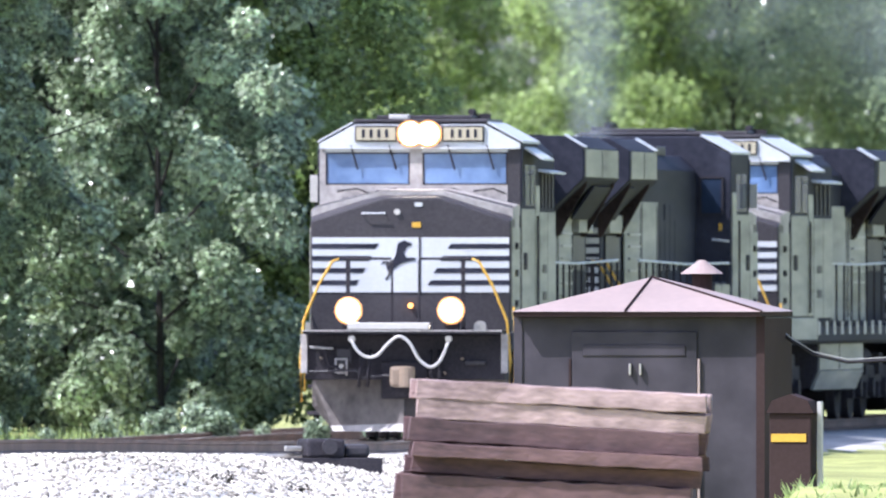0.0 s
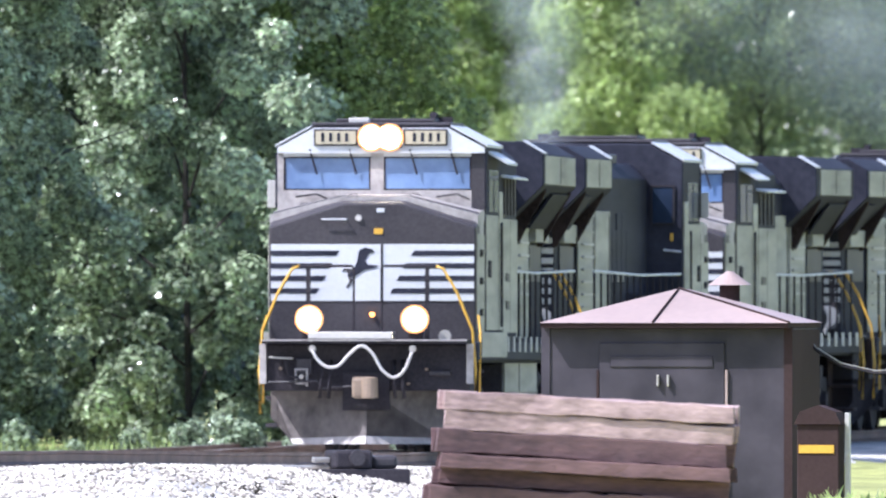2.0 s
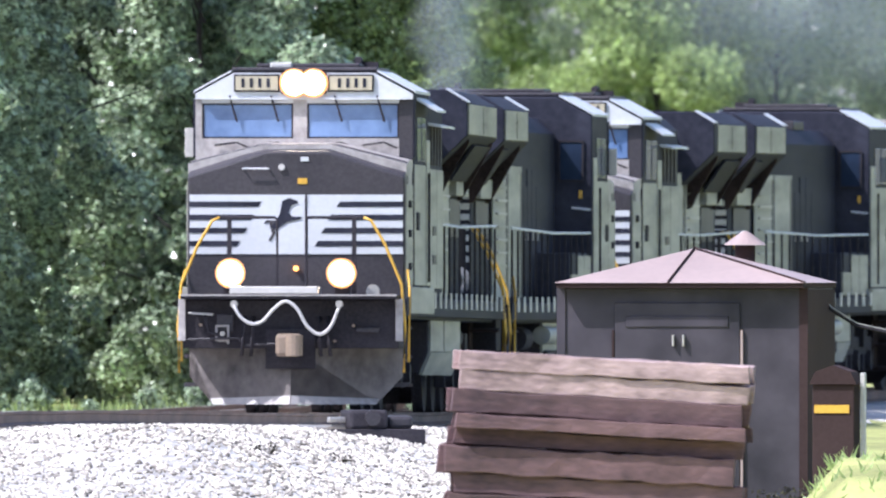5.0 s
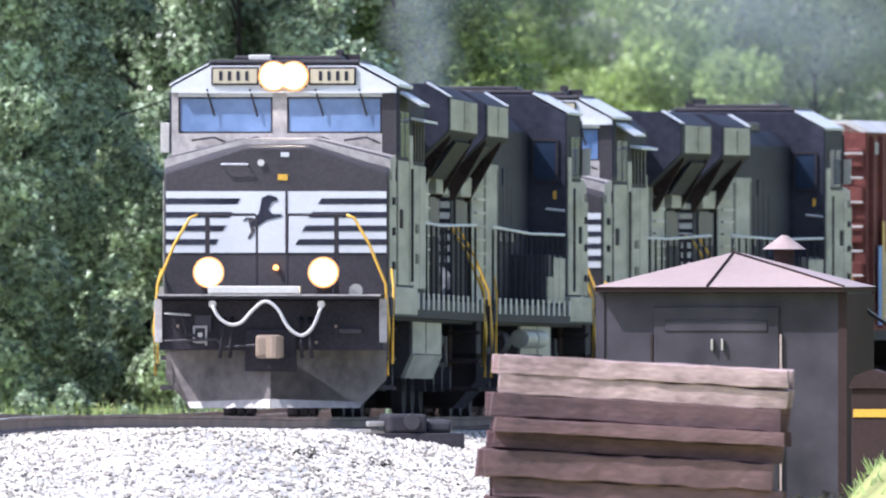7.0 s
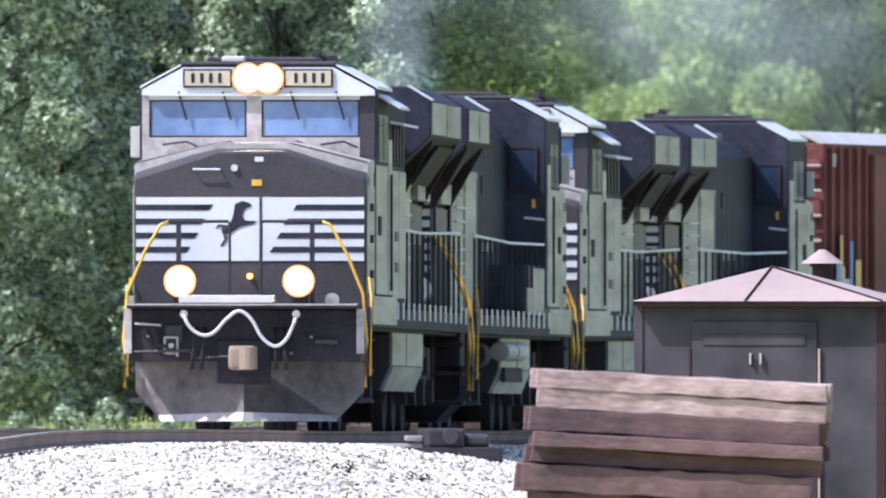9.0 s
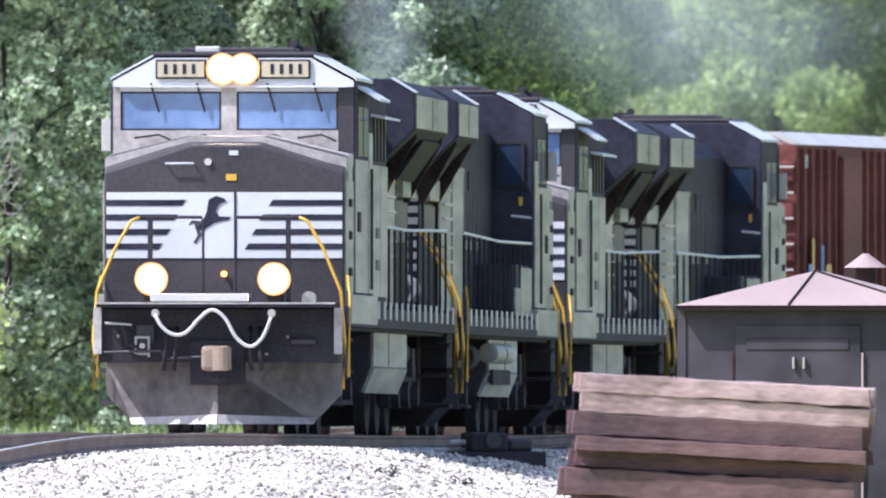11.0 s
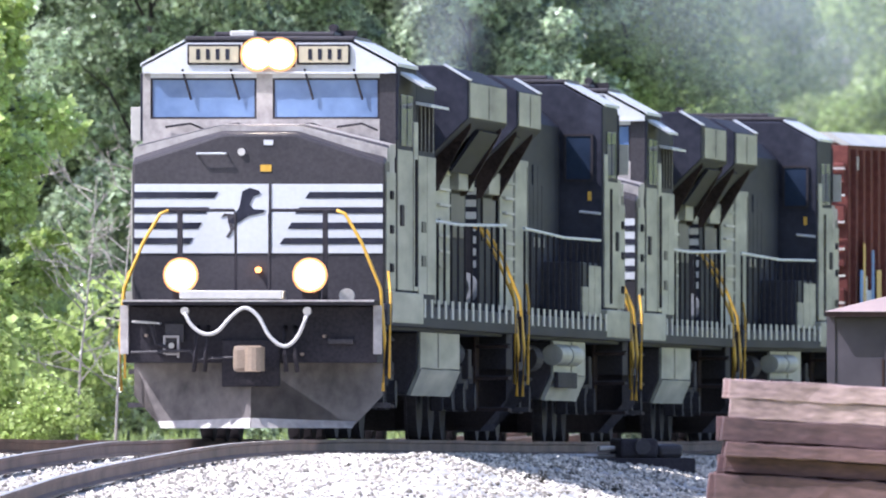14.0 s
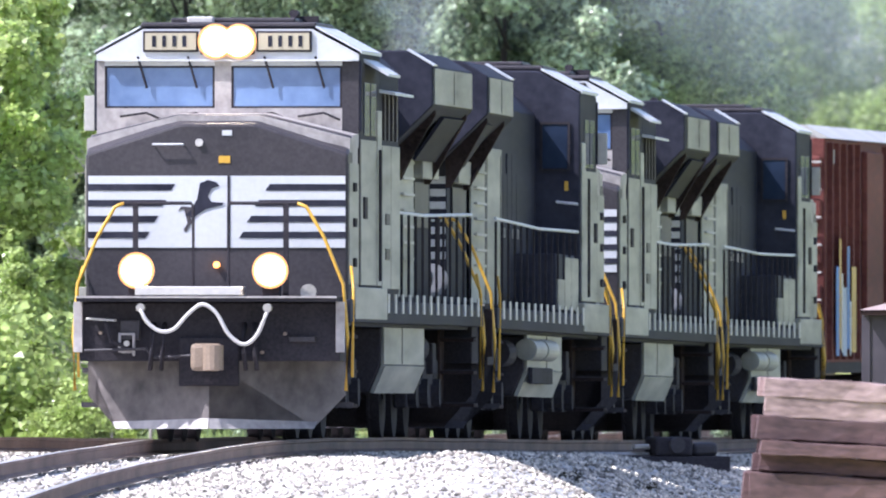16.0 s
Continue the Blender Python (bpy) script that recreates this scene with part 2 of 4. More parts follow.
RUN = np.array(RUN)
LXYZ = np.array([tuple(v) for v in LINE])


def on_track(s):
    return Vector([float(np.interp(s, RUN, LXYZ[:, k])) for k in range(3)])


def run_at(y):
    return float(np.interp(y, LXYZ[:, 1], RUN))


def beside(y, u, dz=0.0):
    """A place u metres to the right of the track's middle near y."""
    s = run_at(y)
    a, b = on_track(s - 1), on_track(s + 1)
    d = (b - a).normalized()
    p = on_track(s)
    return Vector((p.x + u * d.y, p.y - u * d.x, p.z + dz))


# ---- ground ----
LOW = -0.85


def ground_z(x, y):
    xt, zt = along(max(150, min(599, y)), 1), along(max(150, min(599, y)), 2)
    u = x - xt
    w = noise.noise((x * 0.35, y * 0.08, 3.0)) * 0.10 + noise.noise((x * 1.3, y * 0.5, 9.0)) * 0.05
    bed = zt - 0.20
    # low grassy bank on the near side of the hut
    w += 0.72 * max(0.0, min(1.0, (x - 2.95) / 0.5)) * math.exp(-((y - 246) / 9) ** 2)
    # heaped ballast beside the rails
    w += 0.75 * math.exp(-((x + 3.1) / 1.3) ** 2 - ((y - 263) / 12) ** 2)
    if -6.0 <= u <= 1.7:
        return bed + w * 0.2
    if u > 1.7:
        f = min(1.0, (u - 1.7) / 3.4)
        return bed + (LOW - bed) * f * f * (3 - 2 * f) + w * min(1, f * 3)
    f = min(1.0, (-6.0 - u) / 3.0)
    return bed + (LOW - bed) * f + w * f


def build_ground():
    xs = sorted({-2500, -900, -400, -200, -100, -60, -40, -30, *[round(-24 + 0.5 * i, 2) for i in range(140)], 50, 60, 80, 120, 200, 400, 900, 2500})
    ys = sorted({-900, -300, -100, -30, 0, 40, 80, 120, 150, 180, 200, *range(214, 480, 2), *range(231, 263, 2), *range(480, 640, 10), 700, 900, 1400, 2200, 4200})
    vs = [(x, y, ground_z(x, y)) for y in ys for x in xs]
    n = len(xs)
    fs = [(j * n + i, j * n + i + 1, (j + 1) * n + i + 1, (j + 1) * n + i) for j in range(len(ys) - 1) for i in range(n - 1)]
    me = bpy.data.meshes.new("ground")
    me.from_pydata(vs, [], fs)
    me.materials.append(GRASS)
    me.materials.append(BALLAST)
    for p in me.polygons:
        u = p.center.x - along(max(150, min(599, p.center.y)), 1)
        j = noise.noise((p.center.x * 0.5, p.center.y * 0.1, 1.0)) * 0.8
        if 205 < p.center.y < 600 and (p.center.x < 2.6 or p.center.y > 345) and -6.5 + j < u < (7.0 if p.center.y < 325 else 4.2) + j:
            p.material_index = 1
        p.use_smooth = True
    tagged(new("ground", me), "pale ballast bed and dry grassy ground", "ground", kind="structure")


build_ground()


def build_rail(name, u, label, y0=205, y1=470):
    """A rail swept along the track, u metres from its middle."""
    prof = [(-0.07, -0.17), (0.07, -0.17), (0.07, -0.155), (0.012, -0.13), (0.012, -0.045), (0.036, -0.035), (0.036, 0.0),
            (-0.036, 0.0), (-0.036, -0.035), (-0.012, -0.045), (-0.012, -0.13), (-0.07, -0.155)]
    bm = bmesh.new()
    rings = []
    for i in range(int((y1 - y0) / 1.5)):
        y = y0 + 1.5 * i
        wob = 0.012 * noise.noise((y * 0.15, u, 0))
        rings.append([bm.verts.new(beside(y, u + px, pz + wob)) for px, pz in prof])
    for a, b in zip(rings, rings[1:]):
        for k in range(len(prof)):
            f = bm.faces.new((a[k], b[k], b[(k + 1) % len(prof)], a[(k + 1) % len(prof)]))
            f.material_index = 1 if k == 6 else 0
    bmesh.ops.recalc_face_normals(bm, faces=bm.faces[:])
    tagged(part(name, bm, [RAIL, RAILTOP]), label, "rail", group="rails", kind="structure")


for u in (-0.75, 0.75):
    build_rail("rail", u, "rusty steel running rail with polished head")
for u in (-4.95, -3.45):
    build_rail("rail", u, "rusty steel rail of the second track")


# ---- locomotives ----
HALF = 11.15


def both(*spans):
    """Boxes and their mirror images across x = 0."""
    return [s for x0, x1, *r in spans for s in ((x0, x1, *r), (-x1, -x0, *r))]


def build_truck(loco, yc):
    truck = part("truck", box(*both((0.92, 1.12, yc - 2.55, yc + 2.55, 0.62, 0.92), (0.95, 1.1, yc - 2.2, yc - 1.5, 0.35, 0.65),
                                    (0.95, 1.1, yc - 0.35, yc + 0.35, 0.35, 0.65), (0.95, 1.1, yc + 1.5, yc + 2.2, 0.35, 0.65),
                                    (0.9, 1.2, yc - 1.2, yc - 0.7, 0.75, 1.12), (0.9, 1.2, yc + 0.7, yc + 1.2, 0.75, 1.12)),
                              (-0.9, 0.9, yc - 0.3, yc + 0.3, 0.7, 1.1), bevel=0.02), UNDER, loco)
    for dy in (-1.85, 0.0, 1.85):
        for sx in (-1, 1):
            part("axle_box", disc(sx * 1.13, yc + dy, 0.53, 0.17, 0.14, "X", 14), UNDER, truck)
            part("spring", box(*[(sx * 1.04 - 0.09, sx * 1.04 + 0.09, yc + dy - 0.12, yc + dy + 0.12, 0.66 + 0.05 * k, 0.69 + 0.05 * k)
                                 for k in range(5)]), UNDER, truck)
        bm = disc(0, 0, 0, 0.08, 1.6, "X", 10)
        for sx in (-1, 1):
            disc(sx * 0.73, 0, 0, 0.53, 0.12, "X", 28, bm)
            disc(sx * 0.66, 0, 0, 0.56, 0.03, "X", 28, bm)
        part("wheelset", bm, UNDER, loco, "worn steel wheelset", at=pose(0, yc + dy, 0.53))


def build_loco(rad0, rad1, screens, pipes=False, leading=False):
    def Y(f):
        return f - HALF
    loco = new("diesel_locomotive")

    def p(name, bm, mat, label="", parent=None, smooth=False):
        return part(name, bm, mat, parent or loco, label, smooth=smooth)
    # running gear
    p("underframe", box((-1.42, 1.42, Y(0.75), Y(21.55), 1.28, 1.56), bevel=0.02), BLACK)
    for s in (-1, 1):
        p("side_sill", box((s * 1.5 - 0.06, s * 1.5 + 0.06, Y(0.9), Y(21.4), 1.32, 1.58), bevel=0.015), BLACK)
    build_truck(loco, Y(4.9))
    build_truck(loco, Y(17.4))
    tank = [(-1.22, 0.54), (1.22, 0.54), (1.36, 0.86), (1.36, 1.27), (-1.36, 1.27), (-1.36, 0.86)]
    # Shade on the tank end behind the truck is put into the dark colour.
    tk = p("fuel_tank", prism(tank, Y(7.9), Y(14.1), bevel=0.02), UNDER, "dark fuel tank slung under the frame, end shade in its colour")
    for s in (-1, 1):
        part("tank_side", prism([(s * 1.362, 0.845), (s * 1.40, 0.85), (s * 1.40, 1.29), (s * 1.362, 1.29)], Y(7.95), Y(14.05), bevel=0.008), SIDE, tk, "tank side sheet, dust and glare in its grey")
        part("tank_skirt", prism([(s * 1.23, 0.53), (s * 1.28, 0.52), (s * 1.41, 0.835), (s * 1.365, 0.85)], Y(7.95), Y(14.05)), SIDE, tk, "sloping tank sheet, dust and glare in its grey")
        part("tank_seam", box((*sorted((s * 1.40, s * 1.406)), Y(10.6), Y(10.7), 0.86, 1.28)), DUST, tk)
        p("air_reservoir", disc(s * 1.15, Y(15.3), 1.05, 0.17, 1.3, "Y", 16), UNDER)
        for k in range(2 if pipes else 0):
            part("reservoir", disc(s * 1.40, Y(11.1 + 2.2 * k), 1.10, 0.135, 1.9, "Y", 18), SIDE, tk, "air reservoir, dust and glare in its grey")
        if pipes:
            part("drain_box", box((*sorted((s * 1.405, s * 1.46)), Y(10.4), Y(14.0), 0.68, 0.88), bevel=0.01), UNDER, tk)
    # both ends: plate, steps, coupler, handrails
    for e, face in ((1, "front"), (-1, "rear")):
        def E(f):
            return (f - HALF) * e
        p("pilot", prism([(-1.47, 0.88), (1.47, 0.88), (1.47, 1.54), (-1.47, 1.54)], E(0.5), E(1.55), bevel=0.015), UNDER, "dusty black end plate")
        bm = bmesh.new()
        top = [(-1.46, E(1.5), 0.9), (0, E(0.45), 0.9), (1.46, E(1.5), 0.9)]
        low = [(-1.46, E(1.5), 0.50), (-1.12, E(1.25), 0.13), (0, E(0.44), 0.13), (1.12, E(1.25), 0.13), (1.46, E(1.5), 0.50)]
        tv = [bm.verts.new(v) for v in top]
        lv = [bm.verts.new(v) for v in low]
        bm.faces.new((lv[0], lv[1], lv[2], tv[1], tv[0]))
        bm.faces.new((lv[2], lv[3], lv[4], tv[2], tv[1]))
        bmesh.ops.solidify(bm, geom=bm.faces[:], thickness=0.03)
        dusted = PLOUGH if leading and e == 1 else UNDER
        sp = p("snow_plough", bm, dusted, "V-shaped plough plate under the end")
        lip = bmesh.new()
        for s in (-1, 1):
            q = [lip.verts.new(v) for v in ((s * 0.005, E(0.35), 0.12), (s * 1.12, E(1.17), 0.12), (s * 1.16, E(1.27), 0.2), (s * 0.005, E(0.43), 0.24), (s * 1.12, E(1.27), 0.12), (s * 0.005, E(0.45), 0.12))]
            for f in ((0, 1, 2, 3), (1, 0, 5, 4), (0, 3, 5), (1, 4, 2), (2, 4, 5, 3)):
                lip.faces.new([q[i] for i in f])
        bmesh.ops.recalc_face_normals(lip, faces=lip.faces[:])
        # The leading lip is beige to paint in the plough's sunlit bottom strip.
        part("cutting_edge", lip, BEIGE if leading and e == 1 else UNDER, sp, "cutting edge, sunlight put into the leading one's colour")
        p("anticlimber", box((-0.8, 0.4, *sorted((E(0.02), E(0.6))), 1.62, 1.72), bevel=0.012),
          PALE, "pale worn anticlimber ledge")
        # Beige strip paints the lit line along the deck edge.
        p("deck_edge", box((-1.47, 1.47, *sorted((E(0.03), E(0.045))), 1.59, 1.612)), BEIGE, "end deck edge strip, its sunlit line painted beige")
        p("end_deck", box((-1.47, 1.47, *sorted((E(0.05), E(1.5))), 1.55, 1.61), bevel=0.008), UNDER)
        p("uncoupling_lever", tube([(-1.4, E(0.4), 1.0), (-0.7, E(0.3), 1.02), (-0.62, E(0.3), 0.92), (-0.1, E(0.25), 0.95)], 0.018, 6), DUST, "thin uncoupling lever")
        p("air_pipe", tube([(-1.15, E(0.45), 1.35), (-1.15, E(0.34), 1.3), (-1.1, E(0.34), 1.1), (-0.9, E(0.34), 1.04)], 0.025, 6), UNDER)
        p("receptacle", box((-1.0, -0.78, *sorted((E(0.4), E(0.5))), 1.12, 1.34), bevel=0.01), DUST)
        # Bracket frame in beige, with the light on it put into the colour.
        fr = p("hose_bracket", box((-1.02, -0.99, *sorted((E(0.36), E(0.4))), 0.98, 1.2), (-0.86, -0.83, *sorted((E(0.36), E(0.4))), 0.94, 1.2),
                                   (-0.99, -0.86, *sorted((E(0.36), E(0.4))), 1.17, 1.2), (-0.99, -0.86, *sorted((E(0.36), E(0.4))), 0.97, 1.0), bevel=0.006), BEIGE, "hose bracket, its sunlight put into the beige")
        part("valve", disc(-0.92, E(0.34), 1.08, 0.035, 0.06, "Y", 10), STEEL, fr)
        for hx, hz in ((0.52, 0.99), (0.60, 0.98), (0.86, 1.19), (-1.22, 0.8 + 0.4)):
            p("glad_hand", disc(hx, E(0.42), hz, 0.02, 0.12, "Y", 10), CASTING)
        for hx in (-0.62, -0.5, 0.4, 0.52):
            p("brake_hose", tube([(hx, E(0.46), 1.3), (hx, E(0.3), 1.18), (hx * 1.02, E(0.26), 0.98), (hx * 1.06, E(0.32), 0.78)], 0.028, 7), UNDER, smooth=True)
        for s in (-1, 1):
            # Leading plates are beige for the sun on them; the others stay dark.
            p("step_side", box((*sorted((s * 1.43, s * 1.53)), *sorted((E(0.42), E(0.47))), 0.98, 1.55), bevel=0.006), BEIGE if leading and e == 1 else BRACE, "plate beside the steps, sunlight in the leading plate's colour")
        p("grab_bar", tube([(-1.38, E(0.44), 1.36), (-1.38, E(0.36), 1.36), (-1.06, E(0.36), 1.34), (-1.06, E(0.44), 1.34)], 0.016, 6), PALE)
        p("hose_hook", box((0.9, 1.2, *sorted((E(0.42), E(0.5))), 1.1, 1.16), bevel=0.01), DUST)
        cp = p("coupler", box((-0.13, 0.13, *sorted((E(0.05), E(0.9))), 0.82, 1.02), (-0.17, 0.18, *sorted((E(-0.05), E(0.16))), 0.77, 1.08), bevel=0.05),
               CASTING, "tan cast steel knuckle coupler")
        part("knuckle", disc(0.08, E(0.0), 0.92, 0.12, 0.28, "Z", 14), CASTING, cp)
        part("coupler_pocket", box((-0.34, 0.34, *sorted((E(0.4), E(0.5))), 0.6, 1.15), bevel=0.02), UNDER, cp)
        if e == 1:
            knots = ((-0.74, 1.47), (-0.66, 1.32), (-0.52, 1.22), (-0.36, 1.24), (-0.2, 1.41), (-0.04, 1.52), (0.12, 1.42), (0.26, 1.18), (0.43, 1.07), (0.58, 1.18), (0.69, 1.44))
            wave = []
            for q in range(41):
                f = q / 4
                k = min(9, int(f))
                f -= k
                f0, f1, f2, f3 = knots[max(0, k - 1)], knots[k], knots[k + 1], knots[min(10, k + 2)]
                wave.append((*[0.5 * (2 * f1[0] + (f2[0] - f0[0]) * f + (2 * f0[0] - 5 * f1[0] + 4 * f2[0] - f3[0]) * f * f + (3 * f1[0] - f0[0] - 3 * f2[0] + f3[0]) * f**3)], Y(0.0),
                             0.5 * (2 * f1[1] + (f2[1] - f0[1]) * f + (2 * f0[1] - 5 * f1[1] + 4 * f2[1] - f3[1]) * f * f + (3 * f1[1] - f0[1] - 3 * f2[1] + f3[1]) * f**3)))
            wave[0], wave[-1] = (-0.74, Y(0.1), 1.49), (0.69, Y(0.1), 1.46)
            p("connecting_hose", tube(wave, 0.023, 8), HOSE, "grey looped air and control hose", smooth=True)
            for hx in (-0.74, 0.69):
                p("hose_fitting", disc(hx, Y(0.08), 1.48, 0.05, 0.12, "Y", 12), STEEL)
            p("socket_cover", disc(1.12, Y(0.46), 1.66, 0.09, 0.1, "Y", 14), STEEL, "round metal receptacle cover")
            p("marker_lamp", disc(0.0, Y(1.46), 1.97, 0.035, 0.06, "Y", 12), MARKER, "small amber marker lamp")
        for s in (-1, 1):
            st = p("step_well", box((s * 1.34 - 0.2, s * 1.34 + 0.2, *sorted((E(1.58), E(2.2))), 0.36, 0.4),
                                    (s * 1.34 - 0.2, s * 1.34 + 0.2, *sorted((E(1.66), E(2.2))), 0.75, 0.79),
                                    (s * 1.34 - 0.2, s * 1.34 + 0.2, *sorted((E(1.74), E(2.2))), 1.14, 1.18),
                                    (s * 1.12 - 0.015, s * 1.12 + 0.015, *sorted((E(1.58), E(2.2))), 0.36, 1.3), bevel=0.005), BRACE, "steel boarding steps")
            for k in range(3):
                part("step_edge", box((s * 1.34 - 0.2, s * 1.34 + 0.2, *sorted((E(1.57 + 0.08 * k), E(1.595 + 0.08 * k))), 0.36 + 0.39 * k, 0.42 + 0.39 * k)), DUST, st)
            rail = [(s * 1.53, E(0.62), 0.55), (s * 1.55, E(0.62), 1.15), (s * 1.5, E(0.62), 1.75), (s * 1.28, E(0.64), 2.28), (s * 1.08, E(0.66), 2.62), (s * 0.98, E(0.66), 2.66)]
            p("step_handrail", tube(rail, 0.02, 8), YELLOW, "yellow painted boarding handrail", smooth=True)
            rail2 = [(s * 1.55, E(1.3), 0.7), (s * 1.56, E(1.3), 1.7), (s * 1.52, E(1.5), 1.95)]
            p("step_handrail", tube(rail2, 0.017, 8), YELLOW, "yellow painted boarding handrail", smooth=True)
            p("end_rail", tube([(s * 0.98, E(0.66), 2.66), (s * 0.22, E(0.66), 2.66), (s * 0.2, E(0.66), 2.62), (s * 0.2, E(0.66), 1.6)], 0.02, 7), UNDER)
            p("end_post", box((s * 0.85 - 0.03, s * 0.85 + 0.03, *sorted((E(0.64), E(0.7))), 1.56, 2.66)), UNDER)
            dl = p("ditch_light", disc(s * 0.755 - 0.05, E(0.36), 1.90, 0.19, 0.22, "Y", 20), UNDER, "round ditch light in a dark housing")
            part("ditch_glare_disc", disc(s * 0.755 - 0.05, E(0.25), 1.90, 0.205, 0.02, "Y", 24), GLOW if e == 1 else LAMP_OFF, dl)
            part("ditch_ring", disc(s * 0.755 - 0.05, E(0.242), 1.90, 0.178, 0.025, "Y", 24), HALO if e == 1 else LAMP_OFF, dl)
            part("ditch_lens", disc(s * 0.755 - 0.05, E(0.235), 1.90, 0.15, 0.03, "Y", 24), LAMP_ON if e == 1 else LAMP_OFF, dl)
            part("bracket", box((s * 0.755 - 0.15, s * 0.755 + 0.05, *sorted((E(0.3), E(0.6))), 1.58, 1.76), bevel=0.01), UNDER, dl)
    # nose
    prof1 = [(-1.485, 1.57), (1.485, 1.57), (1.485, 3.22), (0.42, 3.56), (-0.42, 3.56), (-1.485, 3.22)]
    prof2 = [(-1.485, 1.57), (1.485, 1.57), (1.485, 3.44), (0.5, 3.68), (-0.5, 3.68), (-1.485, 3.44)]
    p("nose", prism(prof1, Y(1.5), Y(2.15), prof2, bevel=0.03), DUST, "dusty black short hood nose")
    # Sun on the nose top is put into its beige.
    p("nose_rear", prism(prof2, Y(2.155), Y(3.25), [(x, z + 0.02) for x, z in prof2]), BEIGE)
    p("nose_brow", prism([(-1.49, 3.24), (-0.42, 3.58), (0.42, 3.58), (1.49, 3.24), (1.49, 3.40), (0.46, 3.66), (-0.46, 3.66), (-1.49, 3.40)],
                         Y(1.70), Y(2.2)), BEIGE, "beige sloping nose top, sunlight put into its colour")
    p("nose_panel", box((-1.455, 1.455, Y(1.485), Y(1.50), 2.165, 2.975)), WHITE, "white painted nose panel")
    for k, (a, b) in enumerate(((-0.47, 0.57), (-0.57, 0.45), (-0.66, 0.36), (-0.76, 0.27))):
        z = 2.845 - 0.179 * k
        p("stripe", prism([(-1.46, z - 0.037), (a - 0.05, z - 0.037), (a, z + 0.037), (-1.46, z + 0.037)], Y(1.478), Y(1.486)), BLACK)
        p("stripe", prism([(b - 0.02, z - 0.037), (1.46, z - 0.037), (1.46, z + 0.037), (b + 0.03, z + 0.037)], Y(1.478), Y(1.486)), BLACK)
    p("emblem", prism([(-0.36, 2.53), (-0.27, 2.50), (-0.12, 2.60), (0.06, 2.64), (0.08, 2.67), (-0.06, 2.68), (-0.1, 2.74), (-0.06, 2.83), (0.03, 2.86), (0.0, 2.9), (-0.1, 2.93),
                       (-0.19, 2.89), (-0.22, 2.72), (-0.28, 2.6)], Y(1.474), Y(1.484)), BLACK, "plain dark emblem shape")
    p("emblem_shadow", prism([(-0.44, 2.58), (-0.37, 2.6), (-0.33, 2.44), (-0.38, 2.36), (-0.35, 2.34), (-0.28, 2.45), (-0.31, 2.55), (-0.27, 2.62), (-0.4, 2.63)], Y(1.476), Y(1.484)), DUST, "plain grey emblem shape")
    p("nose_door_seam", box((0.12, 0.15, Y(1.476), Y(1.486), 2.165, 2.975)), UNDER)
    p("nose_placard", box((0.02, 0.15, Y(1.488), Y(1.502), 3.12, 3.2)), YELLOW, "small yellow placard")
    p("nose_placard", box((0.06, 0.17, Y(1.488), Y(1.502), 3.43, 3.49)), WHITE, "small white placard")
    p("nose_lamp", disc(-0.2, Y(1.485), 3.35, 0.045, 0.04, "Y", 14), PALE)
    p("nose_grab", tube([(-0.72, Y(1.5), 3.33), (-0.72, Y(1.42), 3.33), (-0.38, Y(1.42), 3.33), (-0.38, Y(1.5), 3.33)], 0.014, 6), WHITE)
    # cab
    cabp = [(-1.5, 1.57), (1.5, 1.57), (1.5, 4.37), (0.96, 4.66), (-0.96, 4.66), (-1.5, 4.37)]
    p("cab", prism(cabp, Y(3.05), Y(6.0), bevel=0.025), BLACK, "black locomotive cab shell")
    z0, z1, za, zb = 3.46, 4.30, 3.755, 4.235
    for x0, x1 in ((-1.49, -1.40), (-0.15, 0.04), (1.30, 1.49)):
        p("window_pillar", box((x0, x1, Y(2.99), Y(3.045), z0, z1)), BEIGE if x0 < 1 else DUST, "pillar beside the windscreen, dark at the right corner")
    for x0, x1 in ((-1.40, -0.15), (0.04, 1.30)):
        p("window_sill", box((x0, x1, Y(2.99), Y(3.045), z0, za)), BEIGE, "beige panel under the windscreen")
        p("window_header", box((x0, x1, Y(2.99), Y(3.045), zb, z1)), WHITE)
    p("cab_forehead", prism([(-1.49, 4.29), (1.49, 4.29), (1.49, 4.365), (0.96, 4.65), (-0.96, 4.65), (-1.49, 4.365)], Y(2.95), Y(3.046)), WHITE, "white panel above the windscreens")
    p("rain_gutter", box((-1.4, 1.42, Y(2.9), Y(2.95), 4.285, 4.31)), WHITE)
    for s in (-1, 1):
        wa, wb = (-1.40, -0.15) if s < 0 else (0.04, 1.30)
        ws = p("windscreen", box((wa + 0.02, wb - 0.02, Y(3.015), Y(3.04), za + 0.02, zb - 0.02)), GLASS, "windscreen glass with the sky's reflection in its blue")
        part("gasket", box((wa, wa + 0.025, Y(3.0), Y(3.03), za, zb), (wb - 0.025, wb, Y(3.0), Y(3.03), za, zb),
                           (wa + 0.025, wb - 0.025, Y(3.0), Y(3.03), za, za + 0.022), (wa + 0.025, wb - 0.025, Y(3.0), Y(3.03), zb - 0.022, zb)), UNDER, ws)
        for wx in (wa + 0.38, wb - 0.3):
            part("wiper", tube([(wx, Y(2.92), 4.34), (wx + 0.1, Y(2.97), 3.98)], 0.014, 6), UNDER, ws)
            part("wiper_arm", tube([(wx - 0.2, Y(2.95), 3.66), (wx + 0.1, Y(2.9), 3.70), (wx + 0.28, Y(2.94), 3.62)], 0.014, 6), UNDER, ws)
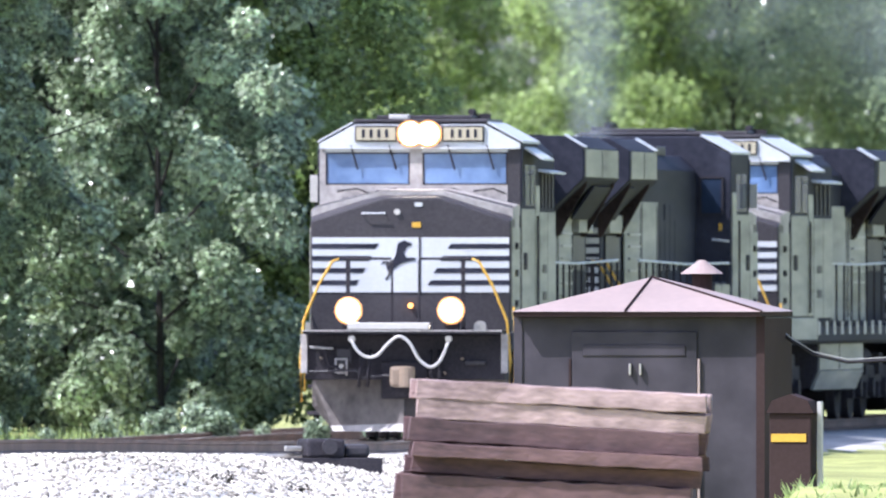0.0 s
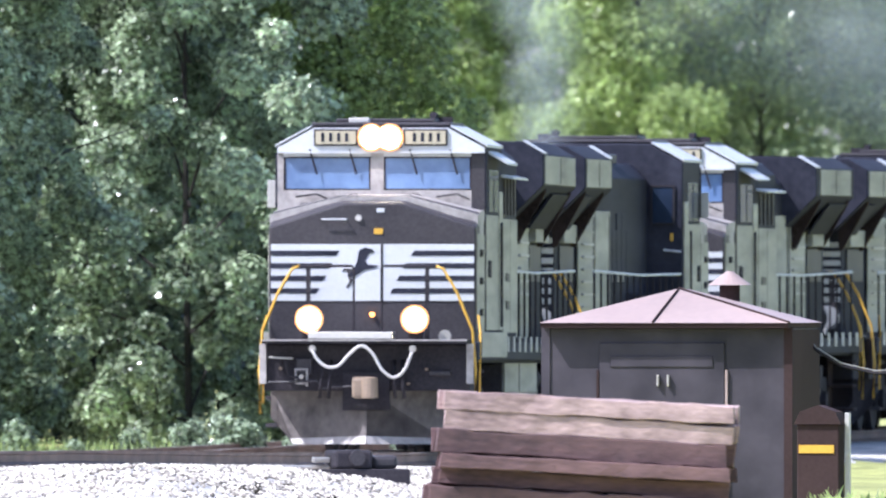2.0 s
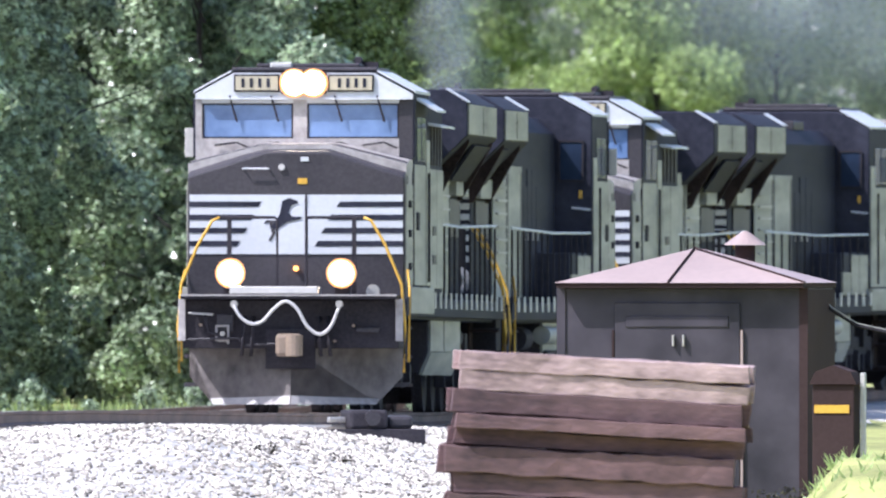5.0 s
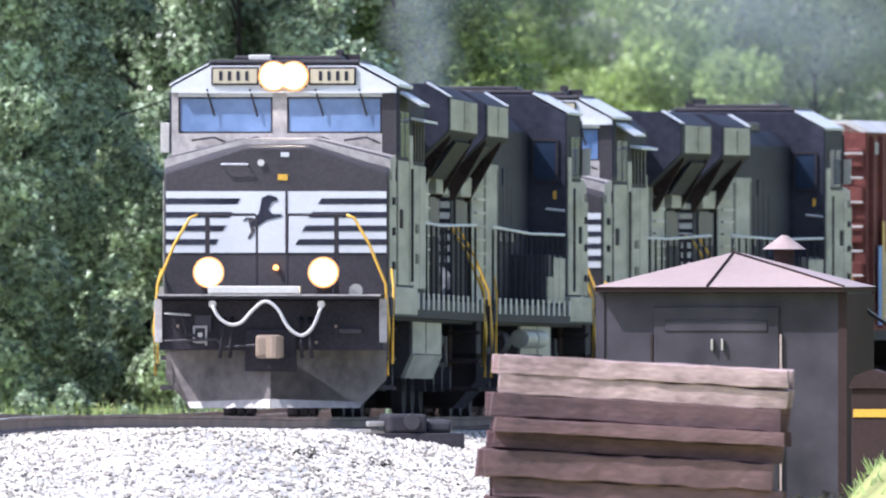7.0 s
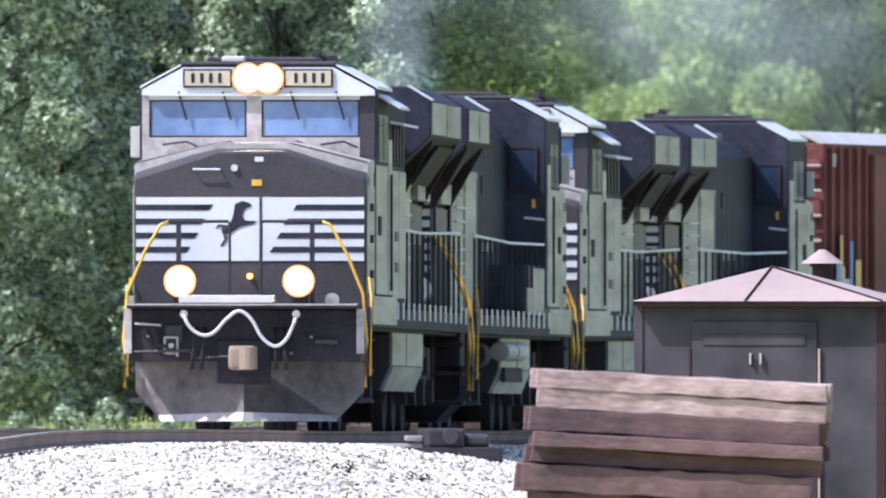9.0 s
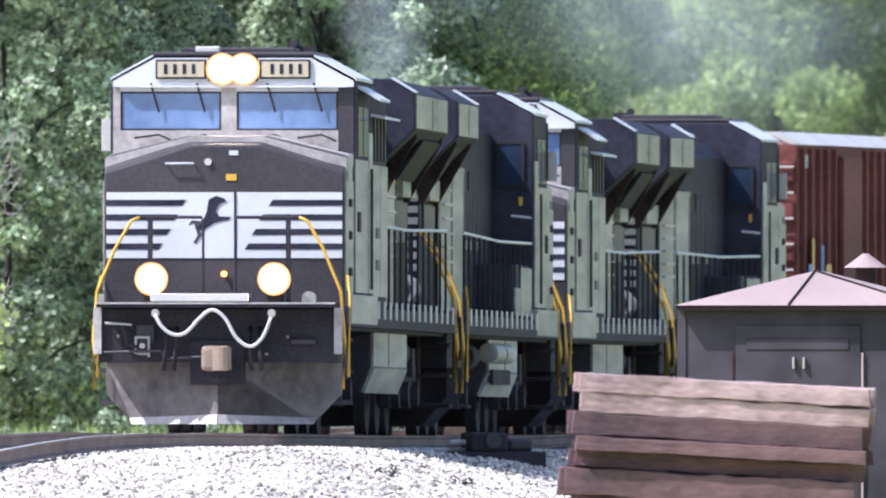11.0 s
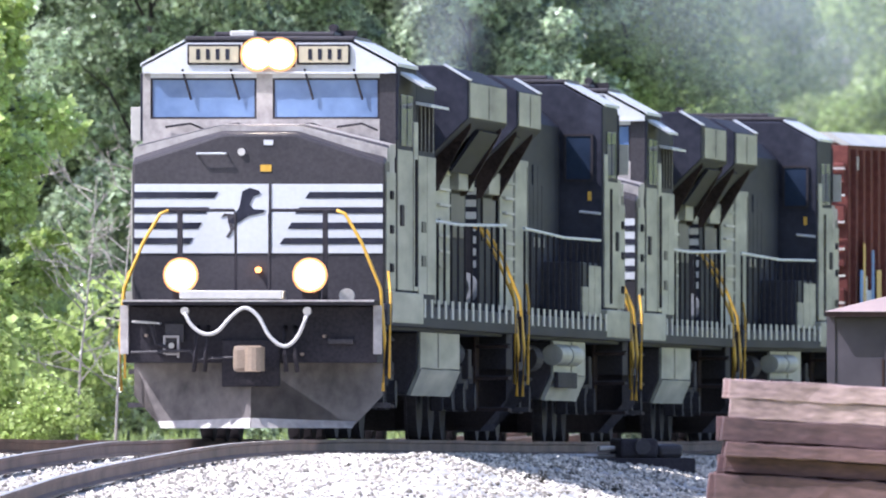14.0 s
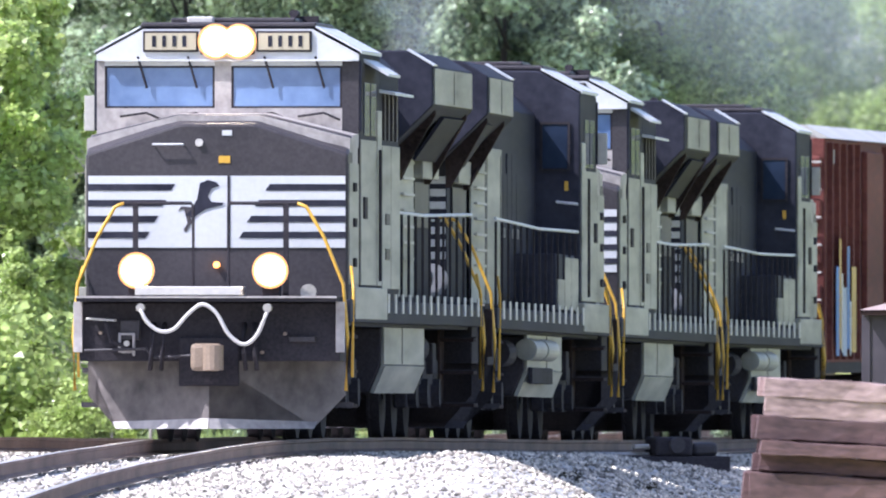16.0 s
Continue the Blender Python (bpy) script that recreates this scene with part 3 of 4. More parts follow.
        nb = p("number_board", box((*sorted((s * 0.33, s * 0.96)), Y(2.91), Y(2.95), 4.39, 4.63), bevel=0.012), UNDER, "cream number board with dark bars")
        part("board_face", box((*sorted((s * 0.355, s * 0.935)), Y(2.9), Y(2.912), 4.415, 4.605)), BOARD, nb)
        for k in range(4):
            cx = s * 0.66 + (k - 1.5) * 0.115
            part("bar", box((cx - 0.022, cx + 0.022, Y(2.893), Y(2.902), 4.45, 4.575)), BLACK, nb)
        # side window, awning, mirror
        p("side_window", box((*sorted((s * 1.502, s * 1.512)), Y(3.55), Y(4.35), 3.45, 4.05), bevel=0.004), DARKGLASS, "cab side window")
        p("side_window", box((*sorted((s * 1.502, s * 1.512)), Y(4.5), Y(5.3), 3.45, 4.05), bevel=0.004), DARKGLASS, "cab side window")
        if s > 0:
            p("awning", prism([(1.5, 4.28), (1.78, 4.12), (1.78, 4.15), (1.5, 4.32)], Y(3.6), Y(5.4)), WHITE, "white sloping window awning")
        # White paint stands in for sun on the sloping roof edge.
        p("roof_edge", prism([(s * 1.0, 4.665), (s * 1.5, 4.395), (s * 1.52, 4.37), (s * 1.52, 4.41), (s * 1.0, 4.69)], Y(3.0), Y(6.0)), WHITE, "sloping roof edge, white for the sun on it")
        if s < 0:
            p("mirror", box((*sorted((s * 1.54, s * 1.66)), Y(3.3), Y(3.34), 3.5, 3.9), bevel=0.008), PALE, "flat side mirror")
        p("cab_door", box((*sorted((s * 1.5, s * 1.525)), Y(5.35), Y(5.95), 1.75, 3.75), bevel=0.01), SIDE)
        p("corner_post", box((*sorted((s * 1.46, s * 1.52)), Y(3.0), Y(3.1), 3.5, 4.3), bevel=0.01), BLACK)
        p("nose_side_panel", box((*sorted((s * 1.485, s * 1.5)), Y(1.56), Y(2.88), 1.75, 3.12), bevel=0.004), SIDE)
        for z in (1.95, 2.4, 2.8):
            p("panel_latch", box((*sorted((s * 1.5, s * 1.53)), Y(2.0), Y(2.3), z, z + 0.1), bevel=0.006), UNDER)
        p("panel_gap", box((*sorted((s * 1.486, s * 1.505)), Y(2.9), Y(3.0), 1.75, 3.3)), UNDER)
        p("sand_filler", box((*sorted((s * 1.515, s * 1.54)), Y(3.3), Y(3.7), 2.5, 2.75), bevel=0.01), UNDER)
        p("side_grab", tube([(s * 1.56, Y(5.25), 1.8), (s * 1.56, Y(5.25), 3.3)], 0.018, 6), UNDER)
    hl = p("headlight", box((-0.31, 0.31, Y(2.9), Y(2.96), 4.36, 4.66), bevel=0.02), UNDER, "twin sealed-beam headlight housing")
    part("head_glare_disc", disc(0.135, Y(2.89), 4.51, 0.2, 0.02, "Y", 28, bm=disc(-0.135, Y(2.892), 4.51, 0.2, 0.02, "Y", 28)), GLOW, hl)
    for s in (-1, 1):
        part("head_ring", disc(s * 0.13, Y(2.885), 4.51, 0.175, 0.025, "Y", 24), HALO, hl)
        part("head_lens", disc(s * 0.125, Y(2.875), 4.51, 0.155, 0.03, "Y", 24), LAMP_ON, hl)
    p("roof_unit", box((-1.0, 1.0, Y(3.1), Y(5.6), 4.67, 4.73), (-0.7, 0.72, Y(3.6), Y(5.0), 4.73, 4.79), bevel=0.02), DUST, "low air conditioner on the cab roof")
    p("horn", box((0.6, 0.9, Y(4.6), Y(4.75), 4.73, 4.82), bm=disc(0.65, Y(4.4), 4.84, 0.05, 0.4, "Y", 10)), UNDER)
    p("antenna", box((-0.5, -0.2, Y(3.4), Y(3.6), 4.72, 4.8), bevel=0.02), PALE)
    for s in (-1, 1):
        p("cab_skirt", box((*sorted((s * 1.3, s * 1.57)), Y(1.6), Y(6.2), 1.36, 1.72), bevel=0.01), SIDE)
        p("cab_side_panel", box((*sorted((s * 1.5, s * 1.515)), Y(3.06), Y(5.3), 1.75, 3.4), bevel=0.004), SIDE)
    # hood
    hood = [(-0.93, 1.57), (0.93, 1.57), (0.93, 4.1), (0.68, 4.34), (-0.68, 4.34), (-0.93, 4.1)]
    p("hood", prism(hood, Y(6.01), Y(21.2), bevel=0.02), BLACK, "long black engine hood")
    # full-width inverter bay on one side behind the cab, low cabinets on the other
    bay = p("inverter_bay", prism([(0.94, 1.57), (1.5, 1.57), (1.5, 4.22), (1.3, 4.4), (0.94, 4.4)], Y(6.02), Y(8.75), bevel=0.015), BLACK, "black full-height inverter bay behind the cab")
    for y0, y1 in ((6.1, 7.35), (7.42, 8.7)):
        part("bay_door", box((1.502, 1.522, Y(y0), Y(y1), 1.72, 3.36), bevel=0.006), SIDE, bay, "bay door, dust and glare in its grey")
    for k in range(4):
        part("bay_louvre", box((1.502, 1.53, Y(6.3 + 0.6 * k), Y(6.42 + 0.6 * k), 3.42, 4.0)), DUST, bay)
    part("bay_ledge", prism([(1.5, 3.96), (1.68, 3.93), (1.68, 3.96), (1.5, 4.0)], Y(5.9), Y(8.7)), WHITE, bay, "narrow white ledge")
    for z in (2.05, 2.45):
        part("bay_vent", box((1.522, 1.535, Y(6.5), Y(7.1), z, z + 0.13), bevel=0.004), DUST, bay)
    low = p("equipment_cabinet", box((-1.46, -0.94, Y(6.02), Y(9.8), 1.57, 2.32), bevel=0.02), BLACK, "low equipment cabinet behind the cab")
    for k in range(3):
        part("cabinet_door", box((-1.485, -1.462, Y(6.1 + 1.23 * k), Y(7.28 + 1.23 * k), 1.62, 2.28 if k < 2 else 2.0), bevel=0.006), SIDE, low, "cabinet door, dust and glare in its grey")
    # rear wall of the cab with its window
    for s in (-1, 1):
        rw = p("rear_window", box((*sorted((s * 1.02, s * 1.34)), Y(6.002), Y(6.016), 3.42, 3.98), bevel=0.004), DARKGLASS, "dark rear cab window")
        part("window_frame", box((*sorted((s * 0.99, s * 1.02)), Y(6.002), Y(6.03), 3.39, 4.01), (*sorted((s * 1.34, s * 1.37)), Y(6.002), Y(6.03), 3.39, 4.01),
                                 (*sorted((s * 1.01, s * 1.35)), Y(6.002), Y(6.028), 3.39, 3.42), (*sorted((s * 1.01, s * 1.35)), Y(6.002), Y(6.028), 3.98, 4.01)), UNDER, rw)
        p("warning_plate", box((*sorted((s * 1.3, s * 1.35)), Y(6.002), Y(6.014), 3.14, 3.26)), YELLOW)
        p("rear_grab", tube([(s * 1.2, Y(6.1), 3.0), (s * 1.48, Y(6.1), 2.97)], 0.02, 6), WHITE)
    for s in (-1, 1):
        for k in range(9):
            y = 8.9 + 0.8 * k
            d = p("hood_door", box((*sorted((s * 0.932, s * 0.952)), Y(y), Y(y + 0.74), 1.75, 3.55 if k % 3 else 3.3), bevel=0.006), BLACK)
            part("latch", box((*sorted((s * 0.952, s * 0.972)), Y(y + 0.6), Y(y + 0.66), 2.5, 2.62)), STEEL, d)
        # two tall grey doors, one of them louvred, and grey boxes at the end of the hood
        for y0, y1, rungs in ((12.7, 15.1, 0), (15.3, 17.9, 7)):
            d = p("tall_door", box((*sorted((s * 0.956, s * 0.985)), Y(y0), Y(y1), 1.66, 3.58), bevel=0.008), SIDE, "tall hood door, dust and glare in its grey")
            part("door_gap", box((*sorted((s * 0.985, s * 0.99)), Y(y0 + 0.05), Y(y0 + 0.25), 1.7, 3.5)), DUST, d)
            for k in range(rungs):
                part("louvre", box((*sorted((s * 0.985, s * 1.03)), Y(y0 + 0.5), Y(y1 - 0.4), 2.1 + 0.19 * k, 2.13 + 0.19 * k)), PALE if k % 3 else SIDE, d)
        p("sand_box", box((*sorted((s * 0.94, s * 1.06)), Y(18.4), Y(20.9), 3.08, 3.36), bevel=0.015), SIDE, "box low under the radiator, dust and glare in its grey")
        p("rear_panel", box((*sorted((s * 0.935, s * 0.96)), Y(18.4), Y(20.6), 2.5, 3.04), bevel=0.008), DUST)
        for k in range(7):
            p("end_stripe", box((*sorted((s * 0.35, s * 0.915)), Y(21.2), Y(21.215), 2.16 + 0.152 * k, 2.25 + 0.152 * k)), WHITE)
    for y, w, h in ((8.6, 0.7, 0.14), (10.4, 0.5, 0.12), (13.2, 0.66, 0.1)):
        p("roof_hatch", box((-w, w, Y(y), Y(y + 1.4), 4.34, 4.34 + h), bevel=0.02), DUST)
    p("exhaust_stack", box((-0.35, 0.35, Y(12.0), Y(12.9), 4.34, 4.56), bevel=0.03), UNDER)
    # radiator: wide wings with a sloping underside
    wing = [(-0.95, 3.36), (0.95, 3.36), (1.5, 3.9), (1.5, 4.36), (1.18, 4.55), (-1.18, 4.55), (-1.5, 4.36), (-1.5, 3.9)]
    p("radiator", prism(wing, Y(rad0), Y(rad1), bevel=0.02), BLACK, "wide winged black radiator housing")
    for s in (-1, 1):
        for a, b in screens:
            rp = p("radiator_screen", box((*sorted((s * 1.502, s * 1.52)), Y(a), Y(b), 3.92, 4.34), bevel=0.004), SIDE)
            for q in (0.5,):
                part("screen_seam", box((*sorted((s * 1.52, s * 1.526)), Y(a + (b - a) * q), Y(a + (b - a) * q + 0.05), 3.94, 4.32)), DUST, rp)
        # White strip paints the sunlit chamfer line onto the wing's front.
        p("radiator_edge", prism([(s * 1.19, 4.552), (s * 1.505, 4.365), (s * 1.515, 4.38), (s * 1.2, 4.57)], Y(rad0), Y(rad0 + 0.5)), WHITE, "white radiator top edge, its sunlight painted on")
    p("radiator_fan", disc(0, Y(rad0 + 1.6), 4.54, 0.75, 0.06, "Z", 26), UNDER)
    p("radiator_fan", disc(0, Y(rad0 + 4.0), 4.54, 0.75, 0.06, "Z", 26), UNDER)
    for s in (-1, 1):
        for k in range(2):
            y = rad0 + 0.9 + (rad1 - rad0 - 1.4) * k
            p("wing_brace", prism([(s * 0.96, 3.02), (s * 1.02, 3.02), (s * 1.46, 3.80), (s * 1.46, 3.86), (s * 0.96, 3.38)], Y(y), Y(y + 0.12)), BRACE, "rust-stained brace under the radiator wing")
        p("wing_panel", prism([(s * 1.06, 3.30), (s * 1.09, 3.28), (s * 1.44, 3.78), (s * 1.40, 3.80)], Y(rad0 + 2.6), Y(rad1 - 0.5)), BLACK)
        p("drain_pipe", tube([(s * 1.44, Y(rad0 + 0.9), 3.86), (s * 1.16, Y(rad0 + 1.0), 3.3), (s * 1.02, Y(rad0 + 1.2), 3.05)], 0.022, 7), BRACE)
    # walkway handrails
    for s in (-1, 1):
        p("walkway_rail", tube([(s * 1.47, Y(6.1), 2.62), (s * 1.47, Y(13), 2.6), (s * 1.47, Y(20.6), 2.66)], 0.02, 7), WHITE, "pale tubular walkway handrail")
        for k in range(14):
            y = 6.4 + 1.08 * k
            post = p("stanchion", box((*sorted((s * 1.455, s * 1.485)), Y(y), Y(y + 0.03), 1.56, 2.62)), UNDER)
            part("stanchion_base", box((*sorted((s * 1.56, s * 1.575)), Y(y - 0.12), Y(y + 0.15), 1.44, 1.66)), PALE, post)
    return tagged(loco, "black and white striped diesel road locomotive on the curved track", "locomotive", group="locomotives hauling the train")


lead = build_loco(14.1, 20.4, ((14.2, 20.1),), leading=True)
trail = build_loco(17.9, 22.2, ((18.2, 22.1),), pipes=True)
middle = build_loco(14.9, 20.6, ((15.4, 20.0),))
lead["label"] = "leading black and white diesel locomotive with lit headlights"
UNITS = [(lead, False)]
for k, rev in enumerate((True, False, True)):
    u = (trail, middle)[k] if k < 2 else copy_thing(trail, Matrix())
    u["label"] = ("trailing black diesel locomotive coupled facing backwards" if rev else "trailing black and white diesel locomotive facing forwards, lamps unlit")
    for o in u.children_recursive:
        if o.name.startswith(("head_lens", "head_glare_disc", "head_ring", "ditch_glare_disc", "ditch_ring", "ditch_lens", "marker_lamp")):
            o.material_slots[0].link = "OBJECT"
            o.material_slots[0].material = LAMP_OFF
    UNITS.append((u, rev))


def build_boxcar():
    car = new("boxcar")
    L = 7.9
    part("body", prism([(-1.45, 1.1), (1.45, 1.1), (1.45, 4.35), (1.1, 4.52), (-1.1, 4.52), (-1.45, 4.35)], -L, L, bevel=0.03), BOXRED, car, "oxide red ribbed steel body")
    # Pale sheet paints in the sunlit top of the red car.
    part("roof", prism([(-1.5, 4.36), (1.5, 4.36), (1.15, 4.56), (-1.15, 4.56)], -L, L), PALE, car, "pale roof sheet, sunlight put into its colour")
    for s in (-1, 1):
        for k in range(13):
            y = -L + 0.35 + k * (2 * L - 0.7) / 12
            if abs(y) > 1.6:
                part("side_rib", box((*sorted((s * 1.45, s * 1.53)), y - 0.06, y + 0.06, 1.15, 4.3)), BOXRED, car)
        part("sliding_door", box((*sorted((s * 1.46, s * 1.55)), -1.5, 1.5, 1.2, 4.2), bevel=0.015), BOXRED, car)
        for m, (a, b, z0, z1) in zip((GRAF_A, GRAF_B, WHITE, GRAF_C, GRAF_A, WHITE, GRAF_B),
                                     ((-7.0, -6.5, 1.2, 2.5), (-6.45, -6.1, 1.3, 2.9), (-6.0, -5.8, 1.25, 2.4), (-5.75, -5.1, 1.2, 2.2), (-5.0, -4.6, 1.3, 2.8), (-4.5, -4.3, 1.2, 2.0), (-4.2, -3.4, 1.25, 2.5))):
            part("graffiti", prism([(s * 1.534, z0), (s * 1.54, z0), (s * 1.54, z1), (s * 1.534, z1)], a, b), m, car, "patch of coloured graffiti paint")
        part("sill", box((*sorted((s * 1.3, s * 1.44)), -L, L, 0.95, 1.12)), UNDER, car)
        part("end_panel", box(*[(-1.4, 1.4, *sorted((s * L, s * (L + 0.09))), 1.3 + 0.62 * k, 1.62 + 0.62 * k) for k in range(5)], bevel=0.03), BOXRED, car, "corrugated end")
        lad = part("ladder", box((0.98, 1.02, *sorted((s * (L + 0.09), s * (L + 0.15))), 1.1, 4.3)), BOXRED, car)
        for k in range(8):
            part("rung", box((1.02, 1.4, *sorted((s * (L + 0.12), s * (L + 0.15))), 1.2 + 0.4 * k, 1.23 + 0.4 * k)), PALE, lad)
        part("coupler", box((-0.14, 0.14, *sorted((s * (L - 0.2), s * (L + 0.75))), 0.75, 1.0), bevel=0.03), CASTING, car)
        tr = part("truck", box(*both((0.95, 1.1, s * 5.8 - 1.2, s * 5.8 + 1.2, 0.5, 0.8)), (-0.9, 0.9, s * 5.8 - 0.2, s * 5.8 + 0.2, 0.5, 0.9), bevel=0.03), UNDER, car)
        for dy in (-0.87, 0.87):
            bm = disc(0, 0, 0, 0.07, 1.6, "X", 8)
            for q in (-0.73, 0.73):
                disc(q, 0, 0, 0.42, 0.12, "X", 24, bm)
            part("wheelset", bm, UNDER, car, at=pose(0, s * 5.8 + dy, 0.42))
    for k in range(5):
        part("lettering_bar", box((1.458, 1.464, -7.1 + 0.28 * k, -6.95 + 0.28 * k, 4.0, 4.2)), WHITE, car)
    return tagged(car, "oxide red steel boxcar with graffiti low on its side", "boxcar", group="freight cars")


GRAF_A = material("blue_graffiti", (0.10, 0.22, 0.5), 0.6, vary=0.3)
GRAF_B = material("ochre_graffiti", (0.55, 0.35, 0.08), 0.6, vary=0.3)
GRAF_C = material("grey_blue_graffiti", (0.35, 0.4, 0.5), 0.6, vary=0.3)
boxcar = build_boxcar()
boxcar_next = copy_thing(boxcar, Matrix())


# ---- trackside hut, cabinet and stacked ties ----
def build_hut():
    D = 267.6
    hut = new("signal_hut")
    hut.matrix_basis = pose(2.25, D, 0, 0, 0, -9)
    w, d, base, top = 1.30, 1.08, LOW - 0.05, 1.50
    part("wall", box((-w, w, -d, d, base, top), bevel=0.01), HUTWALL, hut, "grey brown sheet metal wall")
    part("plinth", box((-w - 0.06, w + 0.06, -d - 0.06, d + 0.06, base - 0.1, base + 0.12), bevel=0.02), PALE, hut, "concrete plinth")
    part("door", box((-0.72, 0.62, -d - 0.03, -d - 0.002, base + 0.14, top - 0.16), bevel=0.008), HUTWALL, hut, "flush metal door")
    for x in (-0.74, 0.64):
        part("door_jamb", box((x - 0.012, x + 0.012, -d - 0.035, -d - 0.001, base + 0.12, top - 0.45)), HUTROOF if x > 0 else BROWN, hut)
    part("door_hood", box((-0.6, 0.5, -d - 0.042, -d - 0.03, top - 0.42, top - 0.3), bevel=0.01), HUTWALL, hut)
    for x in (-0.09, 0.02):
        part("door_handle", box((x - 0.012, x + 0.012, -d - 0.08, -d - 0.03, 0.88, 1.0), bevel=0.004), STEEL, hut, "bright metal door handle")
    part("side_cladding", box((w + 0.002, w + 0.02, -d, d, base + 0.1, top - 0.02)), BROWN, hut, "dark brown end wall")
    for x in (-w, w):
        part("corner_trim", box((x - 0.045, x + 0.045, -d - 0.02, -d + 0.05, base, top)), BROWN if x > 0 else HUTWALL, hut)
    part("eave", box((-1.325, 1.325, -d - 0.20, d + 0.03, top, top + 0.05)), BROWN, hut, "dark brown eave board")
    bm = bmesh.new()
    z = top + 0.051
    c = [bm.verts.new(v) for v in ((-1.345, -d - 0.22, z), (1.345, -d - 0.22, z), (1.345, d + 0.05, z), (-1.345, d + 0.05, z))]
    r = [bm.verts.new(v) for v in ((-0.03, -0.2, z + 0.36), (0.03, 0.2, z + 0.36))]
    for f in ((c[0], c[1], r[0]), (c[1], c[2], r[1], r[0]), (c[2], c[3], r[1]), (c[3], c[0], r[0], r[1]), (c[3], c[2], c[1], c[0])):
        bm.faces.new(f)
    bmesh.ops.recalc_face_normals(bm, faces=bm.faces[:])
    roof = part("roof", bm, HUTROOF, hut, "hipped pinkish sheet metal roof")
    part("roof_seam", tube([(0, -0.2, z + 0.37), (-0.12, -d - 0.22, z + 0.012)], 0.013, 6), BROWN, roof)
    part("ridge_seam", tube([(0, -0.2, z + 0.37), (1.345, -d - 0.22, z + 0.008)], 0.012, 6), BROWN, roof)
    vent = part("roof_ventilator", disc(0.40, 0.75, z + 0.24, 0.11, 0.4, "Z", 16), BROWN, roof)
    bm = bmesh.new()
    bmesh.ops.create_cone(bm, cap_ends=True, segments=20, radius1=0.235, radius2=0.03, depth=0.15, matrix=Matrix.Translation((0.40, 0.75, z + 0.475)))
    part("cap", bm, HUTROOF, vent, "conical ventilator cap")
    return tagged(hut, "grey brown metal signal hut with pink hipped roof", "hut")


build_hut()


def build_cabinet():
    D, az = 262.0, 0.01395
    cab = new("trackside_cabinet")
    cab.matrix_basis = pose(D * az, D, 0, 0, 0, -10)
    part("body", box((-0.22, 0.22, -0.2, 0.2, LOW - 0.1, 0.5), bevel=0.012), BROWN, cab)
    part("lid", prism([(-0.25, 0.5), (0.25, 0.5), (0.19, 0.63), (0.0, 0.7), (-0.19, 0.63)], -0.23, 0.23), BROWN, cab, "pitched lid")
    part("band", box((-0.2, 0.17, -0.212, -0.2, 0.20, 0.285)), YELLOW, cab, "bright yellow band")
    part("post", box((0.26, 0.31, -0.05, 0.05, LOW - 0.1, 0.62), bevel=0.008), PALE, cab)
    return tagged(cab, "brown metal trackside cabinet with a yellow band", "cabinet")


build_cabinet()


def build_cable():
    pts = [(3.55, 268.2, 1.40), (3.68, 268.0, 1.26), (3.95, 268.0, 1.09), (4.31, 268.0, 1.01), (4.75, 268.0, 1.03), (5.6, 268.0, 1.3), (7.2, 268.0, 2.2)]
    cable = new("service_cable")
    part("wire", tube(pts, 0.016, 7), UNDER, cable, smooth=True)
    part("upper_wire", tube([(x, y, z + 0.03) for x, y, z in pts], 0.006, 6), PALE, cable, smooth=True)
    part("support_post", box((7.15, 7.3, 267.9, 268.05, LOW - 0.2, 2.5), bevel=0.01), TIE, cable)
    tagged(cable, "black sagging service cable running from the hut", "cable")


build_cable()


def tie_mesh(seed, mat):
    rnd = random.Random(seed)
    bm = box((-1.295, 1.295, -0.115, 0.115, -0.089, 0.089))
    bmesh.ops.subdivide_edges(bm, edges=[e for e in bm.edges if abs(e.verts[0].co.x - e.verts[1].co.x) > 1], cuts=14)
    for v in bm.verts:
        v.co += Vector((rnd.uniform(-0.014, 0.014), rnd.uniform(-0.007, 0.007), rnd.uniform(-0.011, 0.011)))
    bmesh.ops.bevel(bm, geom=bm.edges[:], offset=0.007, segments=1, affect="EDGES")
    return mesh_of(bm, mat)


def build_stack():
    meshes = [tie_mesh(k, TIE) for k in range(4)]
    pale = [tie_mesh(9 + k, TIE_PALE) for k in range(2)]
    D = 220.0
    cx, z = 1.05, 0.95
    rnd = random.Random(4)
    # height, shift sideways, setback, weathered
    rows = ((0.165, 0.0, 0.0, True), (0.175, 0.0, 0.02, True), (0.205, -0.06, 0.0, False), (0.125, -0.03, -0.09, False), (0.15, -0.04, 0.16, False),
            (0.245, -0.13, 0.0, False), (0.18, -0.05, 0.05, False), (0.2, -0.1, 0.0, False), (0.18, 0.03, 0.0, False), (0.18, -0.05, 0.0, False))
    for k, (h, shift, back, worn) in enumerate(rows):
        for col in range(4):
            x = cx + shift + (rnd.uniform(-0.08, 0.08) if col else 0.0)
            m = pale[k % 2] if worn else meshes[rnd.randrange(4)]
            t = part("railroad_tie", m, None, at=pose(x, D + back + 0.245 * col, z - h / 2, rnd.uniform(-2, 2), 3.3 + rnd.uniform(-0.3, 0.3), rnd.uniform(-0.8, 0.8))
                     @ Matrix.Diagonal((1, 1, h / 0.181, 1)))
            tagged(t, "sun-bleached wooden railroad tie in a tilted stack" if worn else "brown creosoted wooden railroad tie in a tilted stack",
                   "railroad tie", group="stack of railroad ties")
        z -= h + 0.003


build_stack()


